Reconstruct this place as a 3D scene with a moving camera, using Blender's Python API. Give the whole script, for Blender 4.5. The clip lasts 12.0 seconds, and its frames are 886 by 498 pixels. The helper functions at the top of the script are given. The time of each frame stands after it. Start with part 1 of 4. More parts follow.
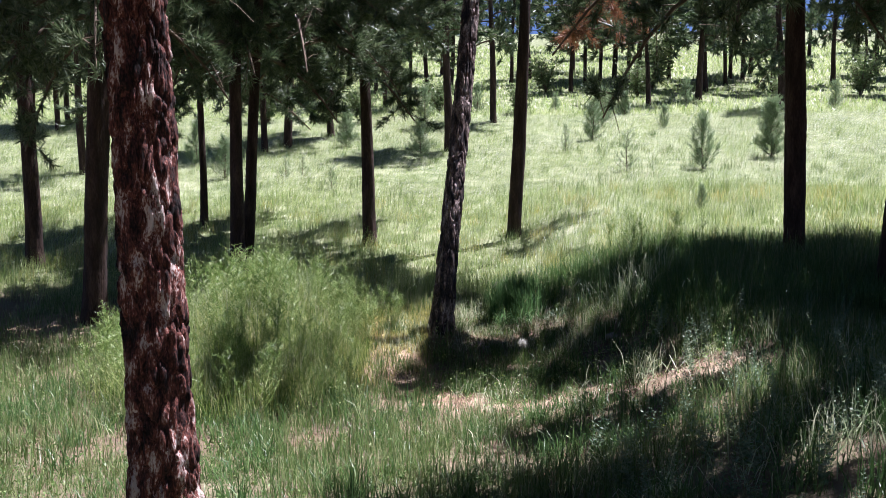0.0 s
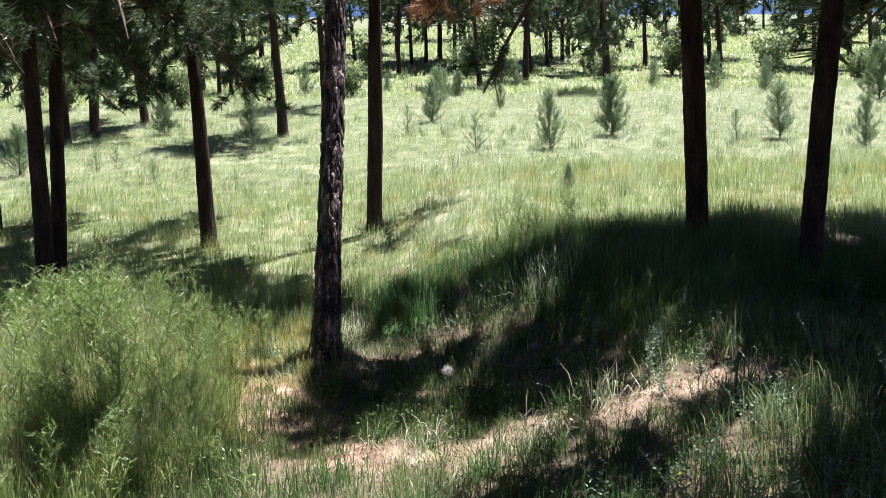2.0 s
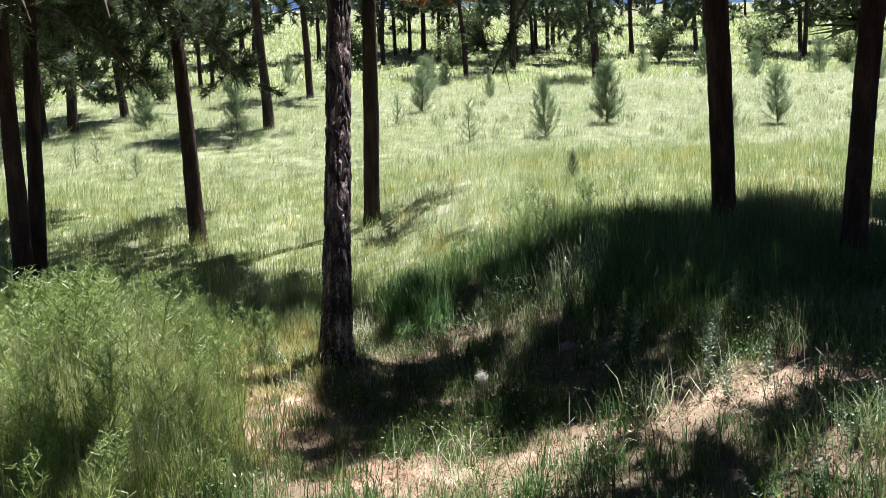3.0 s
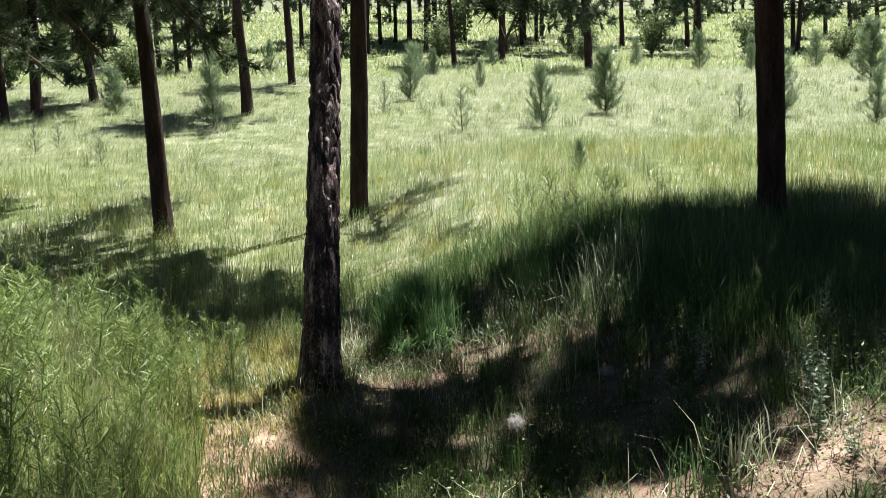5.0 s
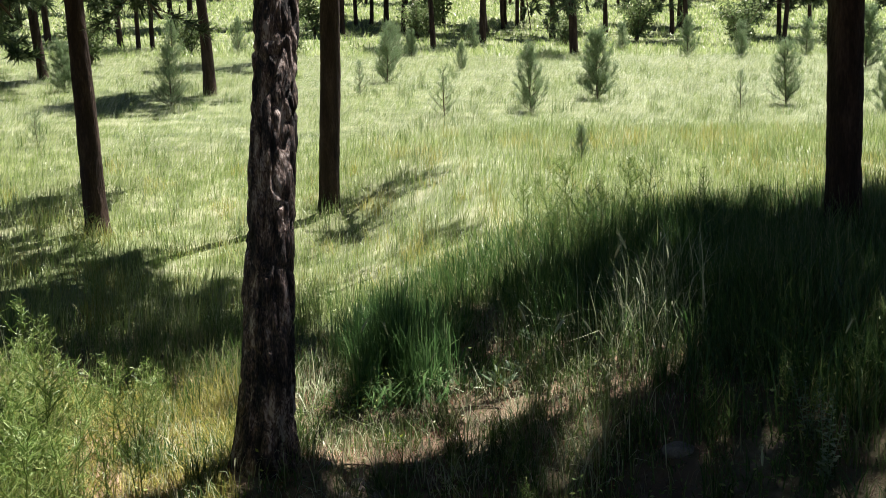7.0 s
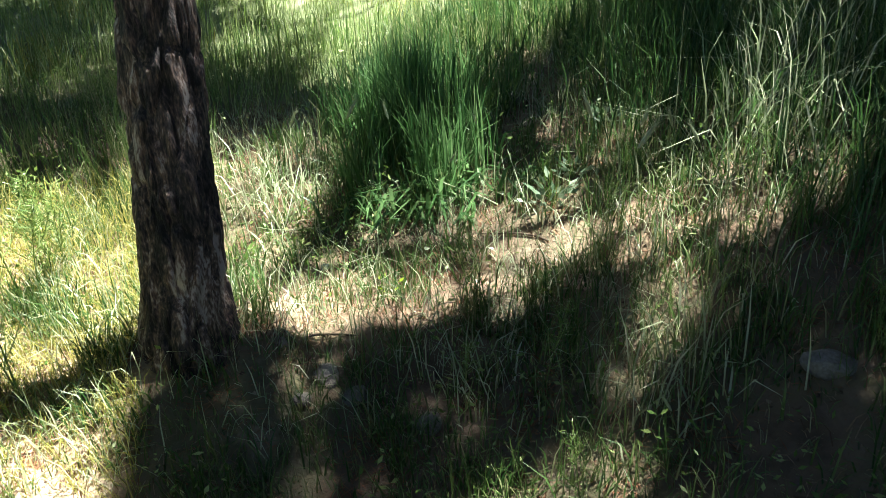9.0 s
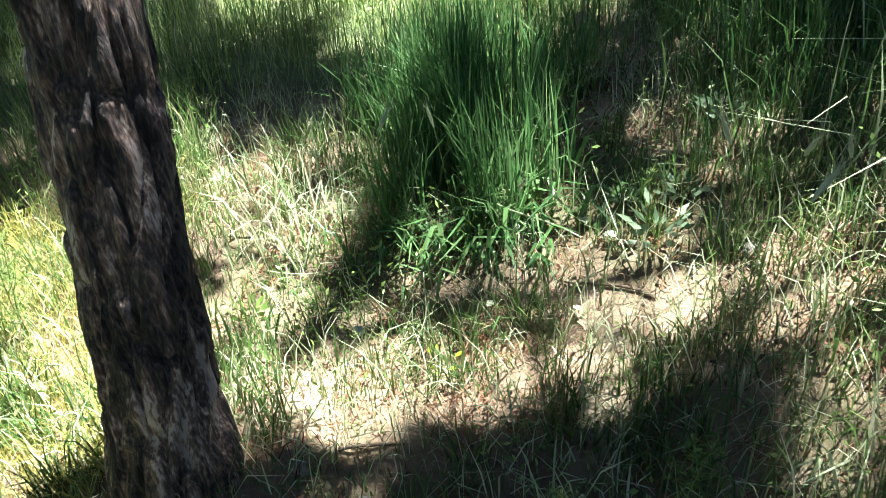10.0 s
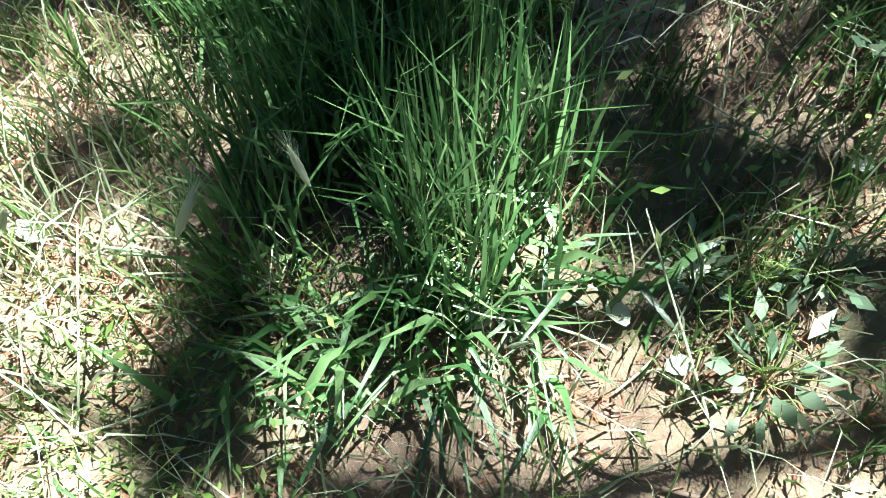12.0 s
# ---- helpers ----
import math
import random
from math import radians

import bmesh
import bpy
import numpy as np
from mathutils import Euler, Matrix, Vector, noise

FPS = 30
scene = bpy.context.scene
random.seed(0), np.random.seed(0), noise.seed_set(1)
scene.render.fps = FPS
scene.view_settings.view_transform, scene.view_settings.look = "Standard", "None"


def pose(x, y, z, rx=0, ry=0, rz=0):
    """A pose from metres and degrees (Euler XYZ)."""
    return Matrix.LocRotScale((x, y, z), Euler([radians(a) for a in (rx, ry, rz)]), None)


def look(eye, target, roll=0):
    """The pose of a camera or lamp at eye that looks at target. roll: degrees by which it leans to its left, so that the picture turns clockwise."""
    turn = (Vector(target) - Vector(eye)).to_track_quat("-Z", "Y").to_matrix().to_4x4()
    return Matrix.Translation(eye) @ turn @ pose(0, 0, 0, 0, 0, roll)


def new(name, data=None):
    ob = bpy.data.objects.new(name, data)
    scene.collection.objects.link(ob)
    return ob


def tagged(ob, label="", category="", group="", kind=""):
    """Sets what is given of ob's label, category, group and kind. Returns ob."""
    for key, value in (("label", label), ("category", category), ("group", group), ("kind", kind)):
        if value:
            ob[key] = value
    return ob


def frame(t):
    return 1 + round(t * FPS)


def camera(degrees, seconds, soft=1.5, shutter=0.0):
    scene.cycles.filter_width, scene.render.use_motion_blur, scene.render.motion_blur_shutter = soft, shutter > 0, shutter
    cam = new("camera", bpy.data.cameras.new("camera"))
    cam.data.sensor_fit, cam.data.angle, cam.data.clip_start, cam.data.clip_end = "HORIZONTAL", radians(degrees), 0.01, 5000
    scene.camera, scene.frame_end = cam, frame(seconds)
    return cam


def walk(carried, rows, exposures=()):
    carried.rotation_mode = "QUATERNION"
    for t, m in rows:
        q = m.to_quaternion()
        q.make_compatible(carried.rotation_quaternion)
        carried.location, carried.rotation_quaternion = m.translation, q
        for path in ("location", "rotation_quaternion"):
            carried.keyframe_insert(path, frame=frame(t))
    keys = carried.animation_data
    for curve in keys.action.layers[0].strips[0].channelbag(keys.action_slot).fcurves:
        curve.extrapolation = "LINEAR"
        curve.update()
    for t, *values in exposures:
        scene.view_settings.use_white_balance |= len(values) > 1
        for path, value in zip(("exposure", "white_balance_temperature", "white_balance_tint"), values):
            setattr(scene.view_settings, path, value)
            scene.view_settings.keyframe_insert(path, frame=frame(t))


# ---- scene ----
cam = camera(58.0, 12.0, soft=0.75, shutter=0.12)
EXPOSURES = [(0, 1.8, 5700, 24), (1.5, 1.82, 5800, 22), (2.7, 1.8, 6000, 19), (5, 1.68, 6100, 17), (7.3, 1.62, 6500, 10), (7.7, 1.85, 6400, 9), (8.6, 2.4, 6200, 4), (9.3, 2.9, 6100, 0), (10, 3.08, 5950, 2), (10.7, 3.15, 5700, 6), (11.3, 3.25, 5650, 6), (12, 3.25, 5650, 6)]
PATH = [
    (0, (0.657, 0.197, 1.574), (0.556, 2.189, 1.428), -0.3),
    (0.5, (0.475, 0.41, 1.552), (0.435, 2.403, 1.393), -0.4),
    (1, (0.327, 1.035, 1.521), (0.479, 3.022, 1.349), -0.4),
    (1.5, (0.208, 1.377, 1.679), (0.451, 3.356, 1.515), -1.4),
    (2, (0.069, 1.801, 1.62), (0.402, 3.764, 1.428), -2.3),
    (2.5, (-0.032, 2.107, 1.65), (0.316, 4.067, 1.455), -2.7),
    (2.7, (-0.102, 2.261, 1.622), (0.256, 4.218, 1.418), -2.9),
    (4.3, (-0.163, 3.299, 1.466), (0.25, 5.243, 1.245), -3.5),
    (4.5, (-0.122, 3.452, 1.492), (0.29, 5.396, 1.268), -3.2),
    (5, (-0.083, 3.78, 1.477), (0.335, 5.722, 1.25), -2.5),
    (5.5, (-0.056, 4.192, 1.516), (0.401, 6.125, 1.282), -2.4),
    (6, (0.019, 4.579, 1.458), (0.485, 6.509, 1.215), -2.5),
    (6.5, (0.086, 4.938, 1.5), (0.557, 6.866, 1.251), -1.4),
    (7, (0.149, 5.382, 1.463), (0.628, 7.307, 1.203), -1.8),
    (7.5, (0.24, 5.733, 1.453), (0.7, 7.628, 1.008), -2.5),
    (7.7, (0.319, 5.913, 1.451), (0.757, 7.761, 0.826), -2.9),
    (9.3, (0.763, 7.19, 1.491), (0.946, 8.913, 0.492), -4.4),
    (9.5, (0.77, 7.392, 1.46), (0.931, 9.109, 0.446), -5.5),
    (10, (0.774, 7.802, 1.46), (0.887, 9.427, 0.3), -6.6),
    (10.5, (0.772, 8.273, 1.46), (0.986, 9.833, 0.227), -6.1),
    (11, (0.788, 8.648, 1.432), (1.071, 10.07, 0.054), -5.9),
    (11.5, (0.929, 9.097, 1.365), (1.141, 10.298, -0.22), -7.1),
    (12, (0.992, 9.447, 1.254), (1.183, 10.294, -0.548), -2.9),
]
walk(cam, [(t, look(eye, target, roll)) for t, eye, target, roll in PATH], EXPOSURES)

# ---- world, sun, exposure ----
SUN_EL, SUN_AZ = radians(69), radians(53)          # azimuth from +y towards +x
sun_dir = Vector((math.cos(SUN_EL) * math.sin(SUN_AZ), math.cos(SUN_EL) * math.cos(SUN_AZ), math.sin(SUN_EL)))
world = bpy.data.worlds.new("sky")
scene.world = world
world.use_nodes = True
wn = world.node_tree
sky = wn.nodes.new("ShaderNodeTexSky")
sky.sky_type, sky.sun_disc, sky.sun_elevation, sky.sun_rotation = "NISHITA", False, SUN_EL, SUN_AZ
sky.altitude, sky.air_density, sky.dust_density = 2500, 0.38, 0.1          # thin, clear highland air
wn.nodes["Background"].inputs["Strength"].default_value = 0.05
wn.links.new(sky.outputs[0], wn.nodes["Background"].inputs[0])
lamp = bpy.data.lights.new("sun", "SUN")
lamp.energy, lamp.angle, lamp.color = 5.0, radians(0.53), (1.0, 0.955, 0.88)
sun = new("sun", lamp)
sun.matrix_world = look(sun_dir * 60, (0, 0, 0))

# ---- small helpers ----


def sstep(a, b, v):
    t = np.clip((np.asarray(v, float) - a) / (b - a), 0, 1)
    return t * t * (3 - 2 * t)


PROFILE_Y = np.array([-60, -12, 0, 3, 5, 7, 8.5, 9.2, 10, 12, 14, 16, 20, 24, 30, 38, 46, 60, 100, 200, 400.0])
PROFILE_Z = np.array([1.5, 0.4, 0.08, -0.08, -0.28, -0.38, -0.27, -0.17, -0.06, 0.05, 0.27, 0.58, 1.42, 2.25, 3.4, 5.05, 6.6, 9.9, 19, 40, 70.0])


def height(x, y):
    """The lie of the land: a shallow hollow, a bank on one side, a meadow that climbs away."""
    x, y = np.asarray(x, float), np.asarray(y, float)
    z = sum(np.interp(y + d, PROFILE_Y, PROFILE_Z) for d in (-0.9, -0.45, 0, 0.45, 0.9)) / 5
    bank = sstep(1.5, 4.5, y) * (1 - sstep(15, 23, y))
    z = z + 0.6 * sstep(0.8, 3.2, x) * bank
    z = z + 0.22 * np.exp(-(((x + 1.8) / 1.1) ** 2) - ((y - 9.0) / 2.2) ** 2)
    z = z + 0.22 * np.exp(-((x - 0.17) ** 2 + (y - 9.09) ** 2) / 0.12)          # the leaning pine's foot
    z = z + 0.025 * np.sin(1.7 * x + 0.6 * y) * np.cos(1.3 * y - 0.4 * x) + 0.012 * np.sin(4.1 * x - 1.1) * np.sin(3.7 * y + 0.5 * x)
    return z


def wave(x, y, k=1.0, s=0.0):
    """Cheap smooth variation between 0 and 1."""
    v = np.sin(k * (1.31 * x + 0.71 * y) + s) + np.sin(k * (-0.83 * x + 1.57 * y) + 2.1 * s + 1) + np.sin(k * (2.3 * x - 1.1 * y) + 0.7 * s)
    return 0.5 + v / 6


def near_line(x, y, pts):
    """Distance to a broken line."""
    best = np.full(np.shape(x), 1e9)
    for (ax, ay), (bx, by) in zip(pts, pts[1:]):
        ux, uy = bx - ax, by - ay
        t = np.clip(((x - ax) * ux + (y - ay) * uy) / (ux * ux + uy * uy), 0, 1)
        best = np.minimum(best, np.hypot(x - ax - t * ux, y - ay - t * uy))
    return best


TRAIL = [(-0.55, 9.9), (-0.2, 8.3), (-0.1, 7.5), (0.6, 7.1), (1.6, 7.15), (2.9, 6.45)]
PATH_IN = [(-0.5, 9.7), (-0.3, 8.7), (-0.2, 7.9)]
TRAIL_B = [(0.2, 9.5), (0.8, 9.4), (1.5, 9.3), (2.4, 9.3)]


def bare(x, y):
    """How bare the soil is, 0 to 1."""
    jag = 0.12 * (wave(x, y, 5.1, 0.4) - 0.5) + 0.1 * (wave(x, y, 13, 1.4) - 0.5)
    a = (1 - sstep(0.12, 0.4, near_line(x, y, TRAIL) + jag)) * (1 - 0.4 * sstep(0.1, 0.8, x))
    f = 1 - sstep(0.26, 0.46, near_line(x, y, PATH_IN) + jag)
    b = 0.55 * (1 - sstep(0.15, 0.42, near_line(x, y, TRAIL_B) + jag))
    c = 0.95 * (1 - sstep(0.18, 0.36, np.hypot(x - 0.36, (y - 10.75) / 2) + jag))
    d = 0.9 * (1 - sstep(0.14, 0.32, np.hypot(x - 1.72, (y - 10.6) / 2) + jag))
    e = 0.8 * (1 - sstep(0.3, 0.9, np.hypot((x + 5) / 1.6, y - 9.7) + jag))
    return np.clip(np.maximum.reduce([a, b, c, d, e, f]), 0, 1)


def mesh_of(name, verts, tris, smooth=False):
    me = bpy.data.meshes.new(name)
    verts, tris = np.asarray(verts, np.float32), np.asarray(tris, np.int32)
    k = tris.shape[1]
    me.vertices.add(len(verts))
    me.vertices.foreach_set("co", verts.ravel())
    me.loops.add(tris.size)
    me.loops.foreach_set("vertex_index", tris.ravel())
    me.polygons.add(len(tris))
    me.polygons.foreach_set("loop_start", np.arange(0, tris.size, k, dtype=np.int32))
    me.polygons.foreach_set("use_smooth", np.full(len(tris), smooth))
    me.update(calc_edges=True)
    return me


def put_mesh(name, me, material, parent=None, label=""):
    if not me.materials:
        me.materials.append(material)
    ob = new(name, me)
    ob.parent = parent
    return tagged(ob, label)


def join(chunks):
    vs, fs, n = [], [], 0
    for v, f in chunks:
        vs.append(v)
        fs.append(np.asarray(f) + n)
        n += len(v)
    return np.concatenate(vs), np.concatenate(fs)


def tube(pts, radii, sides=6, cap=True):
    """A tapered round rod along pts, as triangles."""
    pts, radii = np.asarray(pts, float), np.asarray(radii, float)
    way = np.gradient(pts, axis=0)
    way /= np.linalg.norm(way, axis=1)[:, None] + 1e-9
    ref = np.where(np.abs(way[:, 2:3]) > 0.9, [[1.0, 0, 0]], [[0, 0, 1.0]])
    u = np.cross(way, ref)
    u /= np.linalg.norm(u, axis=1)[:, None]
    w = np.cross(way, u)
    a = np.arange(sides) * 2 * np.pi / sides
    ring = pts[:, None] + radii[:, None, None] * (np.cos(a)[None, :, None] * u[:, None] + np.sin(a)[None, :, None] * w[:, None])
    v = ring.reshape(-1, 3)
    i = np.arange(len(pts) - 1)[:, None] * sides
    j = np.arange(sides)[None]
    p, q = i + j, i + (j + 1) % sides
    f = np.concatenate([np.stack([p, q, q + sides], -1).reshape(-1, 3), np.stack([p, q + sides, p + sides], -1).reshape(-1, 3)])
    if cap:
        v = np.vstack([v, pts[-1:] + way[-1:] * radii[-1]])
        top = (len(pts) - 1) * sides
        f = np.vstack([f, [[top + k, top + (k + 1) % sides, len(v) - 1] for k in range(sides)]])
    return v, f


# ---- materials ----


def shader(name, colours, rough=0.8, scale=4.0, detail=6.0, bump=0.0, bump_scale=30.0, through_light=0.0, island=0.0, spec=0.3, stretch=None, patch=None, glow_tint=None, span=None, turf=None):
    """Colours run along a ramp driven by two noises and, for loose pieces, by the piece. through_light: light let through a leaf."""
    m = bpy.data.materials.new(name)
    m.use_nodes = True
    n, l = m.node_tree.nodes, m.node_tree.links
    b = n["Principled BSDF"]
    b.inputs["Roughness"].default_value = rough
    b.inputs["Specular IOR Level"].default_value = spec
    co = n.new("ShaderNodeTexCoord")
    at = co.outputs["Object"]
    if stretch:
        mp = n.new("ShaderNodeMapping")
        mp.inputs["Scale"].default_value = stretch
        l.new(at, mp.inputs[0])
        at = mp.outputs[0]

    def noisy(sc, dt):
        k = n.new("ShaderNodeTexNoise")
        k.inputs["Scale"].default_value, k.inputs["Detail"].default_value = sc, dt
        l.new(at, k.inputs["Vector"])
        return k.outputs["Fac"]

    def sums(a, b, wa, wb):
        x = n.new("ShaderNodeMath")
        x.operation = "MULTIPLY"
        l.new(a, x.inputs[0])
        x.inputs[1].default_value = wa
        y = n.new("ShaderNodeMath")
        y.operation = "MULTIPLY_ADD"
        l.new(b, y.inputs[0])
        y.inputs[1].default_value = wb
        l.new(x.outputs[0], y.inputs[2])
        return y.outputs[0]

    fac = sums(noisy(scale, detail), noisy(scale * 9, 4), 0.65, 0.35)
    if island:
        g = n.new("ShaderNodeNewGeometry")
        fac = sums(fac, g.outputs["Random Per Island"], 1 - island, island)
    ramp = n.new("ShaderNodeValToRGB")
    e = ramp.color_ramp.elements
    lo, hi = span or ((0.3, 0.7) if not island else (0.2, 0.8))
    for k, c in enumerate(colours):
        at_pos = lo + (hi - lo) * k / (len(colours) - 1)
        el = e[k] if k < 2 else e.new(at_pos)
        el.position, el.color = at_pos, (*c, 1)
    l.new(fac, ramp.inputs[0])
    colour = ramp.outputs[0]
    if patch:
        # a second colour in patches given by a mesh attribute
        a = n.new("ShaderNodeAttribute")
        a.attribute_name = "bare"
        r2 = n.new("ShaderNodeValToRGB")
        for k, c in enumerate(patch):
            el = r2.color_ramp.elements[k] if k < 2 else r2.color_ramp.elements.new(0.3 + 0.4 * k / (len(patch) - 1))
            el.position, el.color = 0.3 + 0.4 * k / (len(patch) - 1), (*c, 1)
        l.new(noisy(scale * 2.7, 8), r2.inputs[0])
        mx = n.new("ShaderNodeMix")
        mx.data_type = "RGBA"
        l.new(a.outputs["Fac"], mx.inputs["Factor"])
        l.new(colour, mx.inputs[6])
        l.new(r2.outputs[0], mx.inputs[7])
        colour = mx.outputs[2]
    if turf:
        # thatch of old grass, where the meadow grows
        a2 = n.new("ShaderNodeAttribute")
        a2.attribute_name = "turf"
        r3 = n.new("ShaderNodeValToRGB")
        for k, c in enumerate(turf):
            el = r3.color_ramp.elements[k] if k < 2 else r3.color_ramp.elements.new(0.32 + 0.36 * k / (len(turf) - 1))
            el.position, el.color = 0.32 + 0.36 * k / (len(turf) - 1), (*c, 1)
        l.new(noisy(scale * 1.3, 9), r3.inputs[0])
        m3 = n.new("ShaderNodeMix")
        m3.data_type = "RGBA"
        l.new(a2.outputs["Fac"], m3.inputs["Factor"])
        l.new(colour, m3.inputs[6])
        l.new(r3.outputs[0], m3.inputs[7])
        colour = m3.outputs[2]
    l.new(colour, b.inputs["Base Color"])
    if bump:
        bp = n.new("ShaderNodeBump")
        bp.inputs["Strength"].default_value, bp.inputs["Distance"].default_value = bump, 0.02
        l.new(noisy(bump_scale, 8), bp.inputs["Height"])
        l.new(bp.outputs[0], b.inputs["Normal"])
    if through_light:
        t = n.new("ShaderNodeBsdfTranslucent")
        l.new(colour, t.inputs["Color"])
        if glow_tint:
            tm = n.new("ShaderNodeMix")
            tm.data_type, tm.blend_type = "RGBA", "MULTIPLY"
            tm.inputs["Factor"].default_value = 1
            l.new(colour, tm.inputs[6])
            tm.inputs[7].default_value = (*glow_tint, 1)
            l.new(tm.outputs[2], t.inputs["Color"])
        mix = n.new("ShaderNodeMixShader")
        mix.inputs[0].default_value = through_light
        l.new(b.outputs[0], mix.inputs[1])
        l.new(t.outputs[0], mix.inputs[2])
        l.new(mix.outputs[0], n["Material Output"].inputs["Surface"])
    return m


M_SOIL = shader("soil", [(0.06, 0.045, 0.032), (0.14, 0.1, 0.068), (0.11, 0.1, 0.055), (0.27, 0.2, 0.145)], 0.95, 1.6, 8, 0.6, 42,
                patch=[(0.13, 0.085, 0.055), (0.28, 0.195, 0.13), (0.45, 0.35, 0.255)], turf=[(0.045, 0.07, 0.02), (0.12, 0.15, 0.06), (0.28, 0.29, 0.18)])
M_BARK = shader("pine_bark", [(0.01, 0.007, 0.007), (0.05, 0.02, 0.018), (0.16, 0.055, 0.04), (0.48, 0.4, 0.37)], 0.85, 12, 8, 1.0, 45, stretch=(1, 1, 0.36), spec=0.2, span=(0.4, 0.61))
M_BARK_GREY = shader("grey_pine_bark", [(0.01, 0.008, 0.009), (0.04, 0.03, 0.03), (0.13, 0.085, 0.07), (0.34, 0.28, 0.26)], 0.8, 16, 9, 1.0, 45, stretch=(1, 1, 0.22), spec=0.3, span=(0.41, 0.6))
M_BARK_DARK = shader("dark_pine_bark", [(0.012, 0.009, 0.008), (0.045, 0.028, 0.022), (0.11, 0.07, 0.055)], 0.9, 9, 8, 1.0, 45, stretch=(1, 1, 0.22), spec=0.2)
M_TWIG = shader("twig_wood", [(0.06, 0.04, 0.03), (0.16, 0.12, 0.08)], 0.85, 8)
M_NEEDLE = shader("pine_needles", [(0.024, 0.045, 0.018), (0.07, 0.11, 0.045), (0.19, 0.22, 0.12)], 0.4, 0.7, 3, through_light=0.3, island=0.5, spec=0.45)
M_NEEDLE_DEAD = shader("dead_pine_needles", [(0.12, 0.05, 0.025), (0.24, 0.1, 0.05), (0.32, 0.17, 0.08)], 0.6, 0.9, 3, through_light=0.3, island=0.5)
M_NEEDLE_YOUNG = shader("young_pine_needles", [(0.1, 0.17, 0.075), (0.2, 0.28, 0.14), (0.34, 0.4, 0.24)], 0.45, 1.5, 3, through_light=0.3, island=0.5, spec=0.45)
M_SEED = shader("seeding_grass", [(0.26, 0.33, 0.17), (0.56, 0.6, 0.43), (0.8, 0.8, 0.68)], 0.4, 0.5, 4, through_light=0.45, island=0.55, spec=0.5)
M_MEADOW = shader("meadow_grass", [(0.08, 0.14, 0.03), (0.21, 0.31, 0.075), (0.42, 0.48, 0.19), (0.66, 0.67, 0.46)], 0.38, 0.4, 5, through_light=0.48, island=0.42, spec=0.6)
M_GREEN = shader("green_grass", [(0.03, 0.075, 0.02), (0.07, 0.145, 0.04), (0.14, 0.23, 0.075)], 0.4, 0.8, 4, through_light=0.42, island=0.5, spec=0.5)
M_MIXED = shader("mixed_grass", [(0.045, 0.1, 0.025), (0.1, 0.18, 0.045), (0.21, 0.27, 0.1), (0.44, 0.4, 0.24)], 0.42, 0.6, 4, through_light=0.42, island=0.5, spec=0.5)
M_CLUMP = shader("fresh_clump_grass", [(0.038, 0.1, 0.028), (0.1, 0.2, 0.064), (0.22, 0.34, 0.138)], 0.38, 0.9, 4, through_light=0.45, island=0.5, spec=0.5)
M_LOW = shader("low_grass", [(0.03, 0.075, 0.018), (0.065, 0.13, 0.03), (0.12, 0.18, 0.05), (0.27, 0.25, 0.13)], 0.45, 0.9, 4, through_light=0.4, island=0.5, spec=0.4)
M_STRAW = shader("dry_grass", [(0.06, 0.03, 0.02), (0.19, 0.115, 0.07), (0.38, 0.27, 0.18)], 0.6, 1.1, 4, through_light=0.25, island=0.6)
M_PALE = shader("pale_grass", [(0.3, 0.36, 0.2), (0.46, 0.5, 0.32), (0.62, 0.6, 0.42)], 0.38, 1.0, 4, through_light=0.35, island=0.6, spec=0.5)
M_LEAF = shader("pale_leaf", [(0.34, 0.4, 0.27), (0.5, 0.54, 0.4), (0.62, 0.62, 0.5)], 0.5, 20, 4, through_light=0.3, spec=0.4)
M_HERB = shader("herb_leaf", [(0.045, 0.1, 0.02), (0.11, 0.19, 0.045), (0.26, 0.33, 0.12)], 0.5, 1.7, 4, through_light=0.35, island=0.55, spec=0.45)
M_STAND = shader("rank_grass", [(0.03, 0.075, 0.012), (0.12, 0.21, 0.035), (0.36, 0.42, 0.12), (0.62, 0.58, 0.3)], 0.42, 1.4, 4, through_light=0.45, island=0.6, spec=0.5)
M_YELLOW = shader("yellowing_grass", [(0.2, 0.21, 0.04), (0.42, 0.39, 0.1), (0.62, 0.54, 0.25)], 0.45, 1.2, 4, through_light=0.4, island=0.55, spec=0.4)
M_WEED = shader("weed_leaf", [(0.07, 0.14, 0.025), (0.2, 0.29, 0.07), (0.45, 0.5, 0.21)], 0.45, 2.0, 3, through_light=0.35, island=0.5, spec=0.45)
M_GREYLEAF = shader("grey_green_leaf", [(0.1, 0.17, 0.09), (0.2, 0.28, 0.17), (0.32, 0.38, 0.26)], 0.5, 2.0, 3, through_light=0.3, island=0.5, spec=0.4)
M_SHRUB = shader("shrub_leaf", [(0.06, 0.095, 0.035), (0.13, 0.18, 0.07), (0.24, 0.29, 0.14)], 0.45, 0.8, 3, through_light=0.4, island=0.5)
M_STONE = shader("field_stone", [(0.1, 0.085, 0.075), (0.2, 0.175, 0.155), (0.32, 0.29, 0.26)], 0.9, 14, 8, 0.5, 70)
M_GRIT = shader("dry_grit", [(0.06, 0.04, 0.028), (0.16, 0.11, 0.075), (0.3, 0.225, 0.165)], 0.9, 9, 5, island=0.6)
M_LIME = shader("lime_leaf", [(0.3, 0.42, 0.03), (0.42, 0.55, 0.06)], 0.4, 6, 3, through_light=0.45)
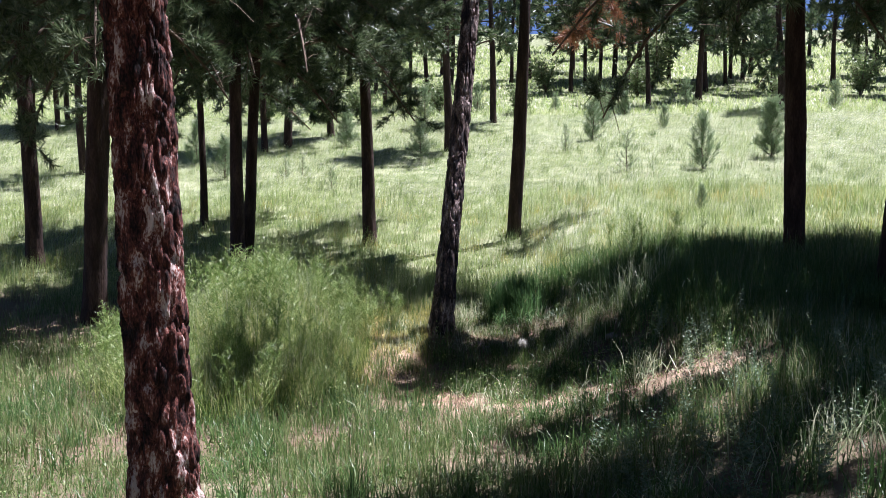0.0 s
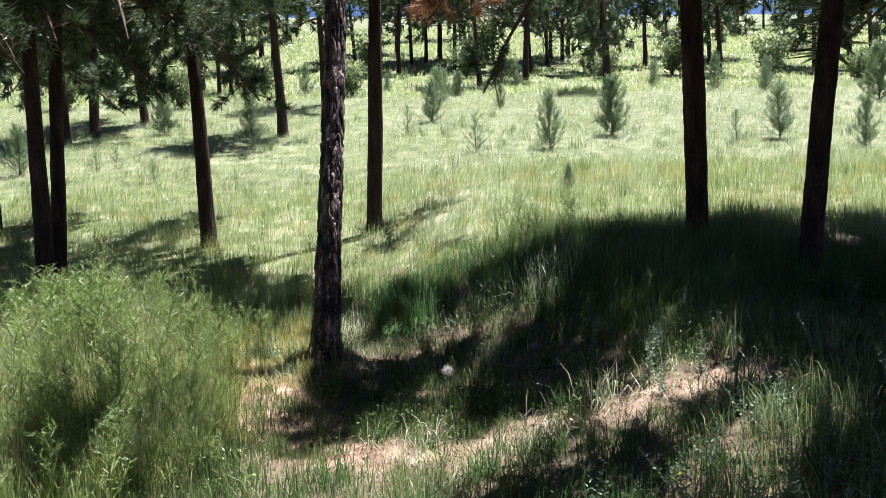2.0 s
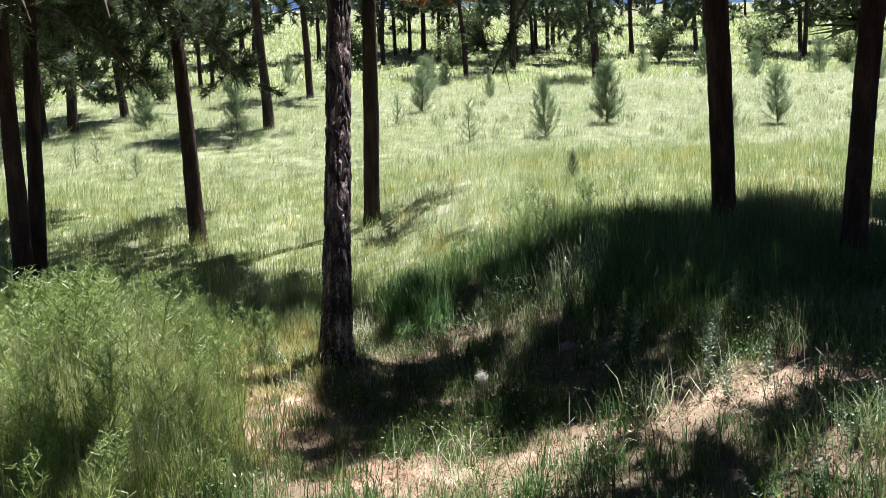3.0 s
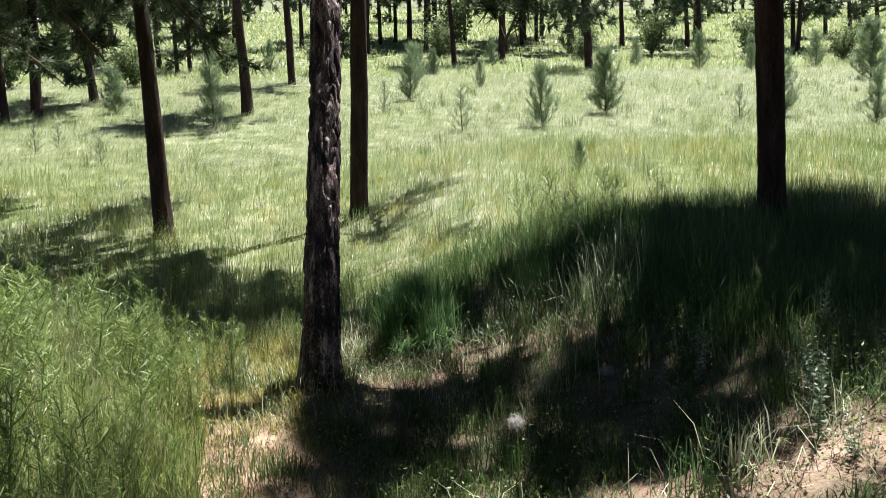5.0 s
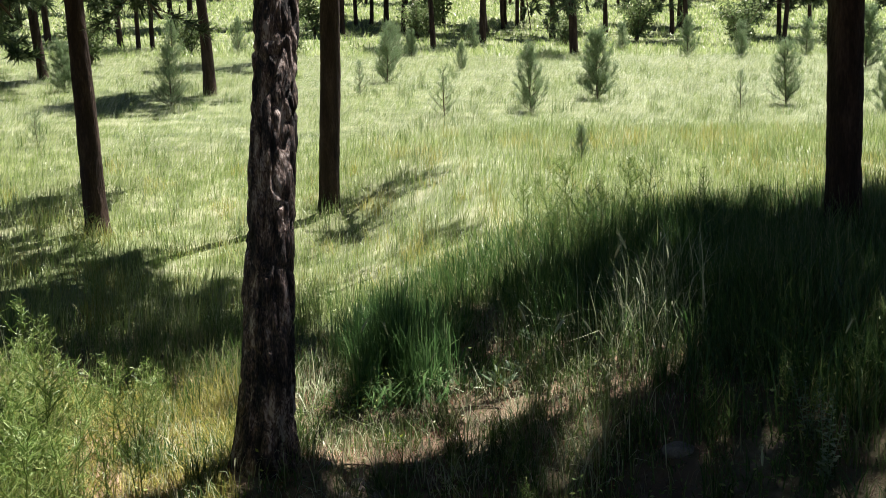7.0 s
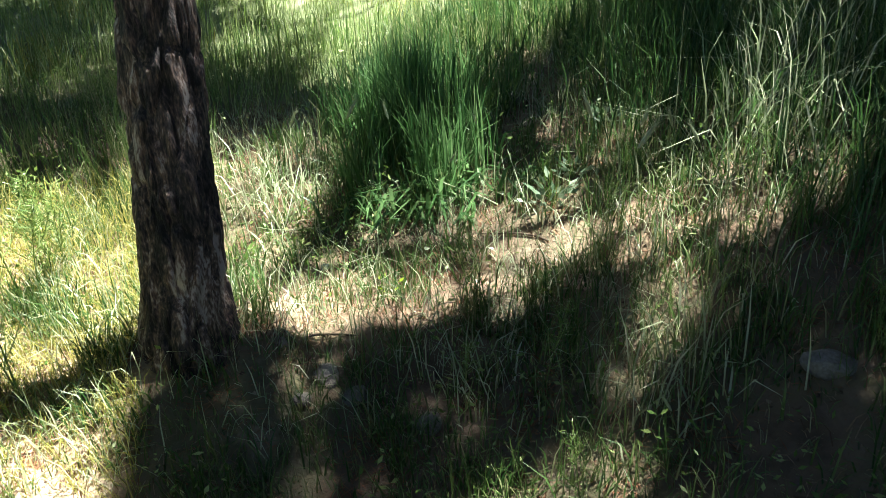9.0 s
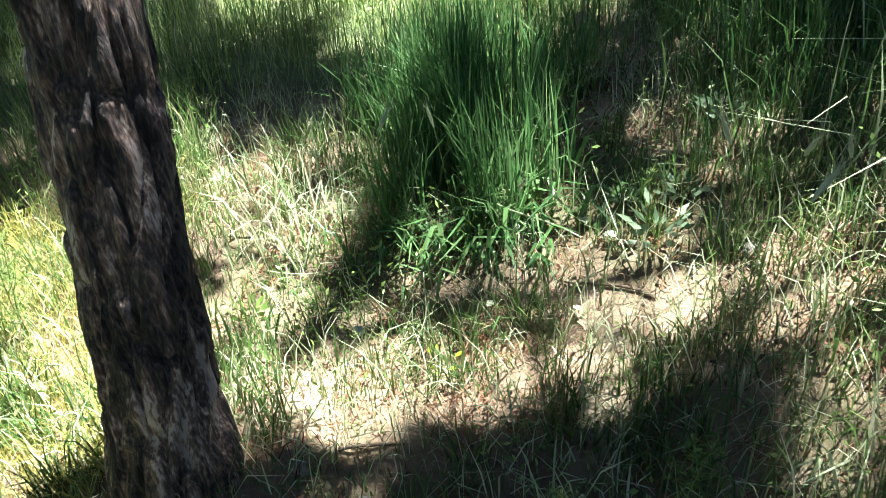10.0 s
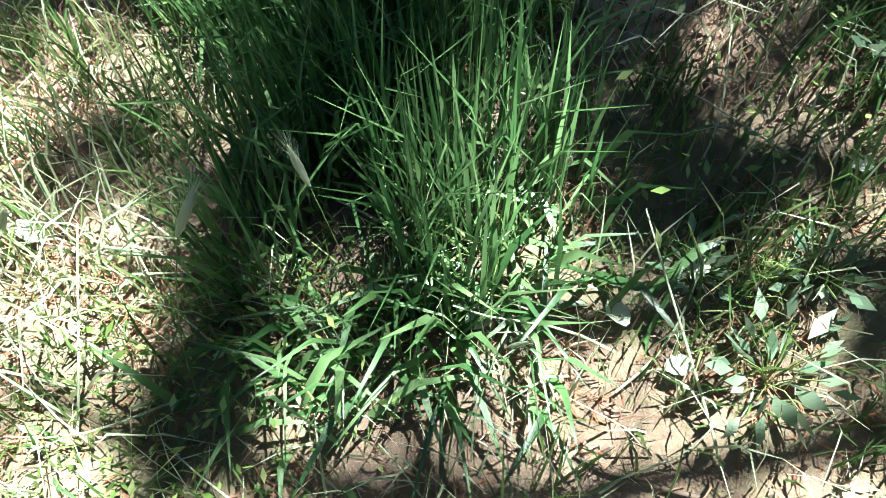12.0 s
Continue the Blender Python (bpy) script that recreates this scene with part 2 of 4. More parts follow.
M_FLUFF = shader("seed_fluff", [(0.4, 0.39, 0.35), (0.55, 0.54, 0.5)], 0.8, 6, 3, through_light=0.3)

# ---- the land: one sheet to the horizon ----


def axis(fine_a, fine_b, step, far_a, far_b):
    low = fine_a - np.geomspace(step, fine_a - far_a, 34)[::-1]
    high = fine_b + np.geomspace(step, far_b - fine_b, 40)
    return np.concatenate([low, np.arange(fine_a, fine_b + step / 2, step), high])


gx, gy = axis(-5.5, 6.5, 0.075, -420, 420), axis(-1.5, 13.0, 0.075, -120, 420)
GX, GY = np.meshgrid(gx, gy)
GZ = height(GX, GY)
close = 1 - sstep(5, 22, np.hypot(GX - 0.5, GY - 6))
GZ = GZ + close * (0.012 * np.sin(17 * GX + 5 * GY) * np.sin(13 * GY - 7 * GX) + 0.014 * (np.random.rand(*GX.shape) - 0.5))
nx = len(gx)
a = (np.arange(len(gy) - 1)[:, None] * nx + np.arange(nx - 1)[None]).ravel()
land = mesh_of("ground", np.stack([GX, GY, GZ], -1).reshape(-1, 3), np.stack([a, a + 1, a + 1 + nx, a + nx], -1), True)
attr = land.attributes.new("bare", "FLOAT", "POINT")
attr.data.foreach_set("value", bare(GX, GY).ravel().astype(np.float32))
attr = land.attributes.new("turf", "FLOAT", "POINT")
attr.data.foreach_set("value", (sstep(10.8, 12.6, GY + 0.5 * np.sin(1.3 * GX)) * (0.75 + 0.25 * wave(GX, GY, 0.7, 3.0))).ravel().astype(np.float32))
ground = put_mesh("ground", land, M_SOIL)
tagged(ground, "sandy soil with dry litter, bare along a trodden trail", "ground", kind="structure")

# ---- grasses ----
rng = np.random.default_rng(7)


def blades(name, material, x, y, h, w, lean, label, category="grass", droop=0.25, two=True, sink=0.01, az=None):
    """Tapered blades of grass, each of its own height, turn and bend, rooted in the soil."""
    n = len(x)
    h, w, lean = (np.broadcast_to(v, n).astype(float) for v in (h, w, lean))
    az = rng.uniform(0, 2 * np.pi, n) if az is None else az
    d = np.stack([np.cos(az), np.sin(az), np.zeros(n)], 1)
    turn = az + np.pi / 2 + rng.normal(0, 0.7, n)
    s = np.stack([np.cos(turn), np.sin(turn), np.zeros(n)], 1)
    root = np.stack([x, y, height(x, y) - sink], 1)
    up = np.array([0, 0, 1.0])
    tip = root + (d * np.sin(lean)[:, None] + up * np.cos(lean)[:, None]) * h[:, None] - up * (droop * np.sin(lean) * h)[:, None] * 0.5
    if two:
        mid = root + (d * (np.sin(lean) * 0.38)[:, None] + up * (0.25 + 0.35 * np.cos(lean))[:, None]) * h[:, None]
        v = np.stack([root - s * w[:, None] / 2, root + s * w[:, None] / 2, mid - s * w[:, None] * 0.42, mid + s * w[:, None] * 0.42, tip], 1)
        f = np.array([[0, 1, 3], [0, 3, 2], [2, 3, 4]])
    else:
        v = np.stack([root - s * w[:, None] / 2, root + s * w[:, None] / 2, tip], 1)
        f = np.array([[0, 1, 2]])
    k = v.shape[1]
    faces = (np.arange(n)[:, None, None] * k + f[None]).reshape(-1, 3)
    ob = put_mesh(name, mesh_of(name, v.reshape(-1, 3), faces, True), material)
    return tagged(ob, label, category, kind="stuff")


def scatter(n, xa, xb, ya, yb, keep):
    x, y = rng.uniform(xa, xb, n), rng.uniform(ya, yb, n)
    k = rng.random(n) < keep(x, y)
    return x[k], y[k]


def thick(x, y):
    """Where grass grows thick."""
    return np.clip(1.15 * sstep(0.25, 0.62, wave(x, y, 1.9, 0.8)) + 0.25, 0, 1) * (1 - 0.97 * bare(x, y))


TREE_FEET = [(0.13, 9.07, 0.15), (-1.05, 4.3, 0.3)]


def clear_of_trees(x, y):
    free = np.ones(np.shape(x))
    for tx, ty, r in TREE_FEET:
        free *= np.hypot(x - tx, y - ty) > r
    return free


# climbing meadow: blades widen a little with distance, where they stand for tufts
def fan(n, ya, yb, power):
    y = ya + (yb - ya) * rng.random(n) ** power
    x = 0.6 + 0.23 * y + rng.uniform(-1.12, 1, n) * (3.2 + 0.7 * y)
    return x, y


def drift(x, y):
    """Pale drifts of seed heads: one patch low in the meadow, then more and more up the slope."""
    spot = np.exp(-(((x - 2.6) / 1.5) ** 2) - ((y - 14.6) / 1.7) ** 2)
    return np.clip(0.9 * spot + sstep(15.5, 21, y + 1.5 * np.sin(0.5 * x)) * (0.35 + 0.65 * wave(x, y, 0.55, 4.0)), 0, 1)


x, y = fan(150000, 11.2, 20, 1.15)
keep = rng.random(len(x)) < (0.35 + 0.65 * sstep(11, 12.5, y)) * (1 - 0.5 * drift(x, y))
x, y = x[keep], y[keep]
hh = (0.12 + 0.26 * wave(x, y, 0.8, 2.0) * (0.6 + 0.4 * wave(x, y, 3.1, 1.0))) * rng.uniform(0.45, 1.4, len(x))
blades("meadow_grass", M_MEADOW, x, y, hh, 0.0028 * (0.4 + y / 12) * rng.uniform(0.6, 1.5, len(x)), np.abs(rng.normal(0.42, 0.35, len(x))), "tall yellow-green meadow grass in full sun", az=rng.normal(0.3, 1.3, len(x)))
x, y = fan(330000, 16, 40, 1.25)
keep = rng.random(len(x)) < sstep(16, 19, y)
x, y = x[keep], y[keep]
hh = (0.14 + 0.3 * wave(x, y, 0.6, 2.0) * (0.5 + 0.5 * wave(x, y, 2.1, 1.0))) * rng.uniform(0.5, 1.4, len(x))
blades("slope_grass", M_MEADOW, x, y, hh, 0.003 * (0.3 + y / 13) * rng.uniform(0.6, 1.4, len(x)), np.abs(rng.normal(0.75, 0.35, len(x))), "short green grass on the sunlit slope", two=False, az=rng.normal(0.2, 1.0, len(x)))
x, y = fan(330000, 11.6, 42, 1.25)
keep = rng.random(len(x)) < drift(x, y)
x, y = x[keep], y[keep]
blades("meadow_seed_grass", M_SEED, x, y, rng.uniform(0.2, 0.52, len(x)), 0.0021 * (0.35 + y / 12), np.abs(rng.normal(0.95, 0.3, len(x))), "bleached seeding grass bowed by the wind", two=False, az=rng.normal(0.1, 0.7, len(x)))
x, y = fan(90000, 38, 100, 1.3)
blades("far_grass", M_MEADOW, x, y, rng.uniform(0.2, 0.45, len(x)), 0.0013 * y, np.abs(rng.normal(0.7, 0.3, len(x))), "sunlit grass on the far slope", two=False)

# darker and yellower tufts dotted through the meadow
for name, material, n, far, label in (("meadow_tufts", M_MIXED, 900, 32, "dark green tufts standing up through the meadow grass"), ("yellow_tufts", M_YELLOW, 420, 19, "yellowing tufts in the lower meadow")):
    cx, cy = fan(n, 11.9, far, 1.3)
    m = 34
    x, y = (cx[:, None] + rng.normal(0, 0.09, (n, m)) * rng.uniform(0.5, 1.8, (n, 1))).ravel(), (cy[:, None] + rng.normal(0, 0.09, (n, m)) * rng.uniform(0.5, 1.8, (n, 1))).ravel()
    tuft = np.repeat(rng.uniform(0.14, 0.42, n), m)
    blades(name, material, x, y, tuft * rng.uniform(0.5, 1.2, n * m), 0.003 * (0.4 + y / 12), np.abs(rng.normal(0.4, 0.3, n * m)), label)

# grass of the hollow and its banks
# thinned in patches below y 7.2: dark soil stands in for dappled shade
x, y = scatter(150000, -5.5, 6.5, 4.6, 12.2, lambda x, y: thick(x, y) * clear_of_trees(x, y) * np.where(y < 7.2, 0.25 + 0.75 * sstep(0.35, 0.6, wave(x, y, 4.3, 2.2)), 1))
tall = 0.1 + 0.3 * wave(x, y, 1.1, 3.1) ** 1.3 + 0.2 * sstep(1.9, 3.4, x) * sstep(7.8, 10, y)
worn = (1 - sstep(2.2, 3.0, x)) * sstep(-0.3, 0.2, x) * sstep(6.6, 7.6, y) * (1 - sstep(9.8, 10.6, y))   # trodden ground round the leaning pine
some = rng.random(len(x)) > 0.25 * worn
beside = sstep(0.2, 0.75, near_line(x, y, TRAIL))
tall = tall * (0.25 + 0.75 * beside)
x, y, tall = x[some], y[some], (tall * (1 - 0.42 * worn))[some]
blades("hollow_grass", M_MIXED, x, y, tall * rng.uniform(0.5, 1.3, len(x)), rng.uniform(0.003, 0.0065, len(x)), np.abs(rng.normal(0.35, 0.3, len(x))), "mixed green and drying grass in the hollow")
x, y = scatter(70000, -0.6, 5.5, 8.0, 12.0, lambda x, y: sstep(1.6, 2.6, x + 0.35 * (y - 10)) * (1 - bare(x, y)) * (0.4 + 0.6 * wave(x, y, 2.3, 5)))
blades("bank_grass", M_GREEN, x, y, rng.uniform(0.12, 0.46, len(x)), rng.uniform(0.004, 0.008, len(x)), np.abs(rng.normal(0.42, 0.3, len(x))), "deep green grass on the shaded bank")
# the tall stand on one side of the trail
x, y = scatter(95000, -3.9, 0.0, 6.0, 10.9, lambda x, y: (1 - sstep(0.75, 1.0, np.hypot((x + 1.75) / 1.5, (y - 8.5) / 2.3))) * (1 - bare(x, y)) * clear_of_trees(x, y))
edge = 1 - np.clip(np.hypot((x + 1.75) / 1.5, (y - 8.5) / 2.3), 0, 1)
edge = edge * (0.1 + 0.9 * sstep(0.3, 1.0, near_line(x, y, TRAIL)))
blades("tall_grass", M_STAND, x, y, (0.2 + 0.32 * np.sqrt(edge)) * rng.uniform(0.4, 1.25, len(x)), rng.uniform(0.0035, 0.007, len(x)), np.abs(rng.normal(0.38, 0.28, len(x))), "tall rank grass in a dense stand beside the trail")
x, y = scatter(13000, -3.7, -0.15, 6.2, 10.8, lambda x, y: (1 - sstep(0.7, 1.0, np.hypot((x + 1.75) / 1.5, (y - 8.5) / 2.3))) * (1 - bare(x, y)) * (0.3 + 0.7 * wave(x, y, 2.9, 1.0)))
edge = 1 - np.clip(np.hypot((x + 1.75) / 1.5, (y - 8.5) / 2.3), 0, 1)
blades("fine_stalks", M_PALE, x, y, (0.32 + 0.42 * np.sqrt(edge)) * rng.uniform(0.5, 1.2, len(x)) * (0.45 + 0.55 * sstep(0.2, 0.9, near_line(x, y, TRAIL))), rng.uniform(0.0016, 0.0034, len(x)), np.abs(rng.normal(0.28, 0.22, len(x))), "fine pale stalks standing among the rank grass")
x, y = scatter(48000, -1.7, 0.05, 7.6, 10.4, lambda x, y: (1 - sstep(0.45, 0.95, near_line(x, y, TRAIL))) * (1 - 0.9 * bare(x, y) * (1 - sstep(8.5, 9.1, y))) * (0.35 + 0.65 * wave(x, y, 5.0, 0.7)) * clear_of_trees(x, y))
blades("yellowing_grass", M_YELLOW, x, y, rng.uniform(0.05, 0.24, len(x)) * (0.6 + 1.2 * sstep(0.3, 0.8, near_line(x, y, TRAIL))), rng.uniform(0.002, 0.0045, len(x)), np.abs(rng.normal(0.6, 0.35, len(x))), "yellowing dry grass along the sunlit trail")
# the dense clump behind the leaning pine
u, a = rng.random(2900) ** 0.7, rng.uniform(0, 2 * np.pi, 2900)
u = u * (0.75 + 0.35 * np.sin(3 * a + 1) * np.cos(2 * a) + 0.2 * np.sin(7 * a))
x, y = 1.08 + 0.5 * u * np.cos(a), 10.55 + 0.85 * u * np.sin(a)
blades("grass_clump", M_CLUMP, x, y, rng.uniform(0.2, 0.62, len(x)) * (1.05 - 0.35 * u), rng.uniform(0.004, 0.01, len(x)), np.abs(rng.normal(0.22, 0.22, len(x))), "dense clump of upright bright green grass", "grass clump", droop=0.5)
n = 210
x, y = rng.normal(1.05, 0.2, n), rng.normal(9.95, 0.1, n)
blades("bent_grass", M_CLUMP, x, y, rng.uniform(0.1, 0.34, n), rng.uniform(0.006, 0.02, n), rng.uniform(0.4, 1.35, n), "broad green blades bent over in front of the clump", "grass clump", droop=0.6, az=rng.normal(-1.2, 1.2, n))
# near ground where one walks
x, y = scatter(90000, -4.5, 5.5, 0.6, 5.4, lambda x, y: (0.35 + 0.65 * wave(x, y, 1.6, 1.2)) * clear_of_trees(x, y))
blades("near_grass", M_LOW, x, y, (0.04 + 0.15 * wave(x, y, 1.9, 0.3) * wave(x, y, 4.7, 1.3) * 1.6) * rng.uniform(0.5, 1.3, len(x)), rng.uniform(0.0025, 0.005, len(x)), np.abs(rng.normal(0.85, 0.45, len(x))), "short trodden grass under the pines")
# scattered low tufts on the trodden ground
n = 420
cx, cy = rng.uniform(-1.0, 3.0, n), rng.uniform(7.2, 10.8, n)
m = 60
x, y = (cx[:, None] + rng.normal(0, 0.05, (n, m)) * rng.uniform(0.5, 1.8, (n, 1))).ravel(), (cy[:, None] + rng.normal(0, 0.05, (n, m)) * rng.uniform(0.5, 1.8, (n, 1))).ravel()
tuft = np.repeat(rng.uniform(0.06, 0.22, n), m)
some = clear_of_trees(x, y) > 0
blades("low_tufts", M_LOW, x[some], y[some], (tuft * rng.uniform(0.5, 1.2, n * m))[some], rng.uniform(0.003, 0.0065, n * m)[some], np.abs(rng.normal(0.5, 0.3, n * m))[some], "low green tufts of grass dotted over the trodden ground")
n = 420
cx, cy = rng.uniform(-3.5, 4.5, n), rng.uniform(2.2, 8.0, n)
x, y = (cx[:, None] + rng.normal(0, 0.07, (n, m)) * rng.uniform(0.5, 1.8, (n, 1))).ravel(), (cy[:, None] + rng.normal(0, 0.07, (n, m)) * rng.uniform(0.5, 1.8, (n, 1))).ravel()
tuft = np.repeat(rng.uniform(0.1, 0.32, n), m)
some = (clear_of_trees(x, y) > 0) & (rng.random(n * m) > 0.9 * bare(x, y))
blades("bright_tufts", M_GREEN, x[some], y[some], (tuft * rng.uniform(0.5, 1.2, n * m))[some], rng.uniform(0.004, 0.008, n * m)[some], np.abs(rng.normal(0.5, 0.3, n * m))[some], "fresh green tufts among the trodden grass")
# dry litter
x, y = scatter(135000, -3.2, 4.2, 5.2, 11.4, lambda x, y: 0.3 + 0.6 * bare(x, y) * (0.4 + 0.6 * wave(x, y, 6, 2)) + 0.35 * sstep(0.55, 0.9, wave(x, y, 2.6, 6)))
blades("dry_litter", M_STRAW, x, y, rng.uniform(0.025, 0.11, len(x)), rng.uniform(0.002, 0.0045, len(x)), rng.uniform(0.5, 1.5, len(x)), "dry straw and short dead grass lying on the soil", "litter")
x, y = scatter(9000, -0.5, 2.9, 8.7, 11.2, lambda x, y: 0.35 + 0.65 * bare(x, y))
blades("wiry_grass", M_PALE, x, y, rng.uniform(0.05, 0.24, len(x)), rng.uniform(0.0025, 0.005, len(x)), np.abs(rng.normal(0.7, 0.4, len(x))), "wiry bleached grass at the trail's edge")
# long bleached stalks lying about on the near bank
n = 75
cx, cy = rng.uniform(0.4, 4.4, n), rng.uniform(2.6, 7.4, n)
m = 26
x, y = (cx[:, None] + rng.normal(0, 0.09, (n, m))).ravel(), (cy[:, None] + rng.normal(0, 0.09, (n, m))).ravel()
some = rng.random(n * m) > 0.8 * bare(x, y)
blades("bleached_grass", M_PALE, x[some], y[some], rng.uniform(0.12, 0.36, n * m)[some], rng.uniform(0.0035, 0.007, n * m)[some], np.abs(rng.normal(0.75, 0.4, n * m))[some], "bleached long grass in loose tufts on the bank")
# rust-brown pine needles and bits of bark strewn under the trees
x, y = scatter(46000, -0.4, 3.2, 8.3, 11.0, lambda x, y: 0.15 + 0.75 * sstep(0.4, 0.8, wave(x, y, 5.5, 2.2)))
blades("needle_litter", M_NEEDLE_DEAD, x, y, rng.uniform(0.02, 0.07, len(x)), rng.uniform(0.002, 0.006, len(x)), rng.uniform(1.1, 1.55, len(x)), "rust-brown fallen needles and bark bits on the ground", "litter", two=False, sink=0.0)
# crumbs of soil and grit on the bare spots
x, y = scatter(36000, -0.9, 3.2, 6.2, 11.4, lambda x, y: 0.05 + 0.45 * bare(x, y))
n = len(x)
size = rng.uniform(0.003, 0.011, (n, 1, 1)) * rng.uniform(0.6, 1.3, (n, 6, 1))
octa = np.array([[1, 0, 0], [0, 1, 0], [-1, 0, 0], [0, -1, 0], [0, 0, 0.8], [0, 0, -0.8]], float)
v = np.stack([x, y, height(x, y) + 0.004], 1)[:, None] + octa[None] * size
f = np.array([[0, 1, 4], [1, 2, 4], [2, 3, 4], [3, 0, 4], [1, 0, 5], [2, 1, 5], [3, 2, 5], [0, 3, 5]])
crumbs = put_mesh("soil_crumbs", mesh_of("soil_crumbs", v.reshape(-1, 3), (np.arange(n)[:, None, None] * 6 + f[None]).reshape(-1, 3)), M_GRIT)
tagged(crumbs, "small crumbs of dry soil and grit on the bare trail", "grit", kind="stuff")
# thin grass all round, under the rest of the plantation
x, y = scatter(150000, -14, 16, -12, 15, lambda x, y: (0.25 + 0.75 * wave(x, y, 1.3, 0.6)) * (1 - (sstep(-5.0, -4.0, x) * (1 - sstep(5.0, 6.0, x)) * sstep(0.2, 1.2, y))) * (1 - sstep(10.5, 12.5, y)))
blades("plantation_grass", M_MIXED, x, y, rng.uniform(0.06, 0.26, len(x)), rng.uniform(0.005, 0.01, len(x)), np.abs(rng.normal(0.5, 0.35, len(x))), "thin grass under the rest of the plantation", two=False)

# ---- pines ----


def bark_trunk(radius, tall, lean, sides, step, relief, seed, flare=0.25, sway=0.03):
    """A trunk with a flared foot, a slow sway and, near by, cracked plates of bark. lean: metres sideways per metre of height, x and y."""
    rings = max(6, int(tall / step))
    z = np.linspace(-0.25, tall, rings)
    r = radius * (1 + flare * np.exp(-np.maximum(z, 0) / 0.16)) * (1 - 0.62 * np.clip(z / tall, 0, 1) ** 1.2)
    cx = lean[0] * z + sway * np.sin(0.9 * z + seed) * np.minimum(1, np.maximum(z, 0) / 1.5)
    cy = lean[1] * z + sway * np.cos(0.7 * z + 2 * seed) * np.minimum(1, np.maximum(z, 0) / 1.5)
    a = np.arange(sides) * 2 * np.pi / sides
    Z, A = np.meshgrid(z, a, indexing="ij")
    R = np.repeat(r[:, None], sides, 1)
    R = R * (1 + 0.05 * np.sin(2 * A + 1.3 * Z + seed) + 0.035 * np.sin(3 * A - 2.1 * Z + 2 * seed) + 0.02 * np.sin(7 * A + 5 * Z))
    if relief:
        ca, sa = np.cos(A) * radius, np.sin(A) * radius
        flat = [(p, q, t) for p, q, t in zip(ca.ravel(), sa.ravel(), Z.ravel())]
        depth = np.empty(len(flat))
        for k, (p, q, t) in enumerate(flat):
            wob = noise.noise(Vector((p * 9, q * 9, t * 4 + seed)))
            dist = noise.voronoi(Vector((p * 19 + wob * 0.8, q * 19 + wob * 0.8, t * 4.2 + wob * 0.5 + seed * 3)))[0]
            crack = min(1.0, (dist[1] - dist[0]) * 4.5)
            depth[k] = 1.15 * crack * (0.75 + 0.3 * noise.noise(Vector((p * 40, q * 40, t * 14)))) + 0.45 * wob
        R = R + relief * (depth.reshape(R.shape) - 0.7)
    v = np.stack([cx[:, None] + R * np.cos(A), cy[:, None] + R * np.sin(A), Z], -1).reshape(-1, 3)
    i, j = np.arange(rings - 1)[:, None] * sides, np.arange(sides)[None]
    p, q = i + j, i + (j + 1) % sides
    f = np.stack([p, q, q + sides, p + sides], -1).reshape(-1, 4)
    return v, f


def needles(centres, ways, per, length, width, spread, g):
    """Bursts of needles: every burst spreads round its twig's way."""
    n = len(centres)
    d = ways[:, None] + g.normal(0, spread, (n, per, 3))
    d /= np.linalg.norm(d, axis=2)[..., None] + 1e-9
    s = np.cross(d, g.normal(0, 1, (n, per, 3)))
    s /= np.linalg.norm(s, axis=2)[..., None] + 1e-9
    c = np.repeat(centres[:, None], per, 1) + g.normal(0, 0.015, (n, per, 3))
    ln = length * g.uniform(0.7, 1.2, (n, per, 1))
    v = np.stack([c - s * width / 2, c + s * width / 2, c + d * ln], 2).reshape(-1, 3)
    return v, np.arange(n * per * 3).reshape(-1, 3)


def crown_meshes(name, seed, reach, tall, limbs, twigs, per, length, width, droop, bottom=0.75, apart=False):
    """Limbs and needles of a pine's crown; the origin is on the stem at the crown's lowest limb."""
    g = np.random.default_rng(seed)
    woods, centres, ways = [], [], []
    for k in range(limbs):
        t = (k / limbs) ** 1.05
        z0 = t * tall
        az = k * 2.4 + g.normal(0, 0.35)
        ln = reach * (bottom + (1 - bottom) * math.sin(math.pi * min(1, t * 2.2 + 0.2) / 1.4) if t < 0.35 else max(0.12, 1.1 * (1 - t) ** 0.75 + 0.08)) * g.uniform(0.75, 1.15)
        s = np.linspace(0, 1, 7)
        rise = (0.25 + 0.7 * t) - droop * s * (1 - t)
        out = np.stack([np.cos(az + 0.25 * s * g.normal()) * s * ln, np.sin(az) * s * ln, z0 + rise * s * ln * 0.5], 1)
        rods = [tube(out, 0.028 * (1 - 0.8 * s) * (1.2 - t) + 0.004, 5)]
        for m in range(twigs):
            u = g.uniform(0.28, 1.0)
            base = np.array([np.interp(u, s, out[:, c]) for c in range(3)])
            d = np.array([math.cos(az), math.sin(az), 0]) * g.uniform(0.2, 1) + g.normal(0, 0.6, 3) + [0, 0, 0.1]
            d /= np.linalg.norm(d)
            tl = g.uniform(0.2, 0.5) * (0.55 + 0.5 * reach / 2)
            end = base + d * tl + [0, 0, -0.12 * droop * tl]
            rods.append(tube([base, (base + end) / 2 + [0, 0, 0.02], end], [0.007, 0.005, 0.003], 3, False))
            for w in (0.45, 0.7, 0.9, 1.02):
                centres.append(base + (end - base) * w)
                ways.append(d * 0.8 + [0, 0, 0.15])
        woods.append(join(rods))
    wood = [mesh_of(name + "_limb", *w, True) for w in woods] if apart else [mesh_of(name + "_limbs", *join(woods), True)]
    leaf = mesh_of(name + "_needles", *needles(np.array(centres), np.array(ways), per, length, width, 0.75, g))
    return wood, leaf


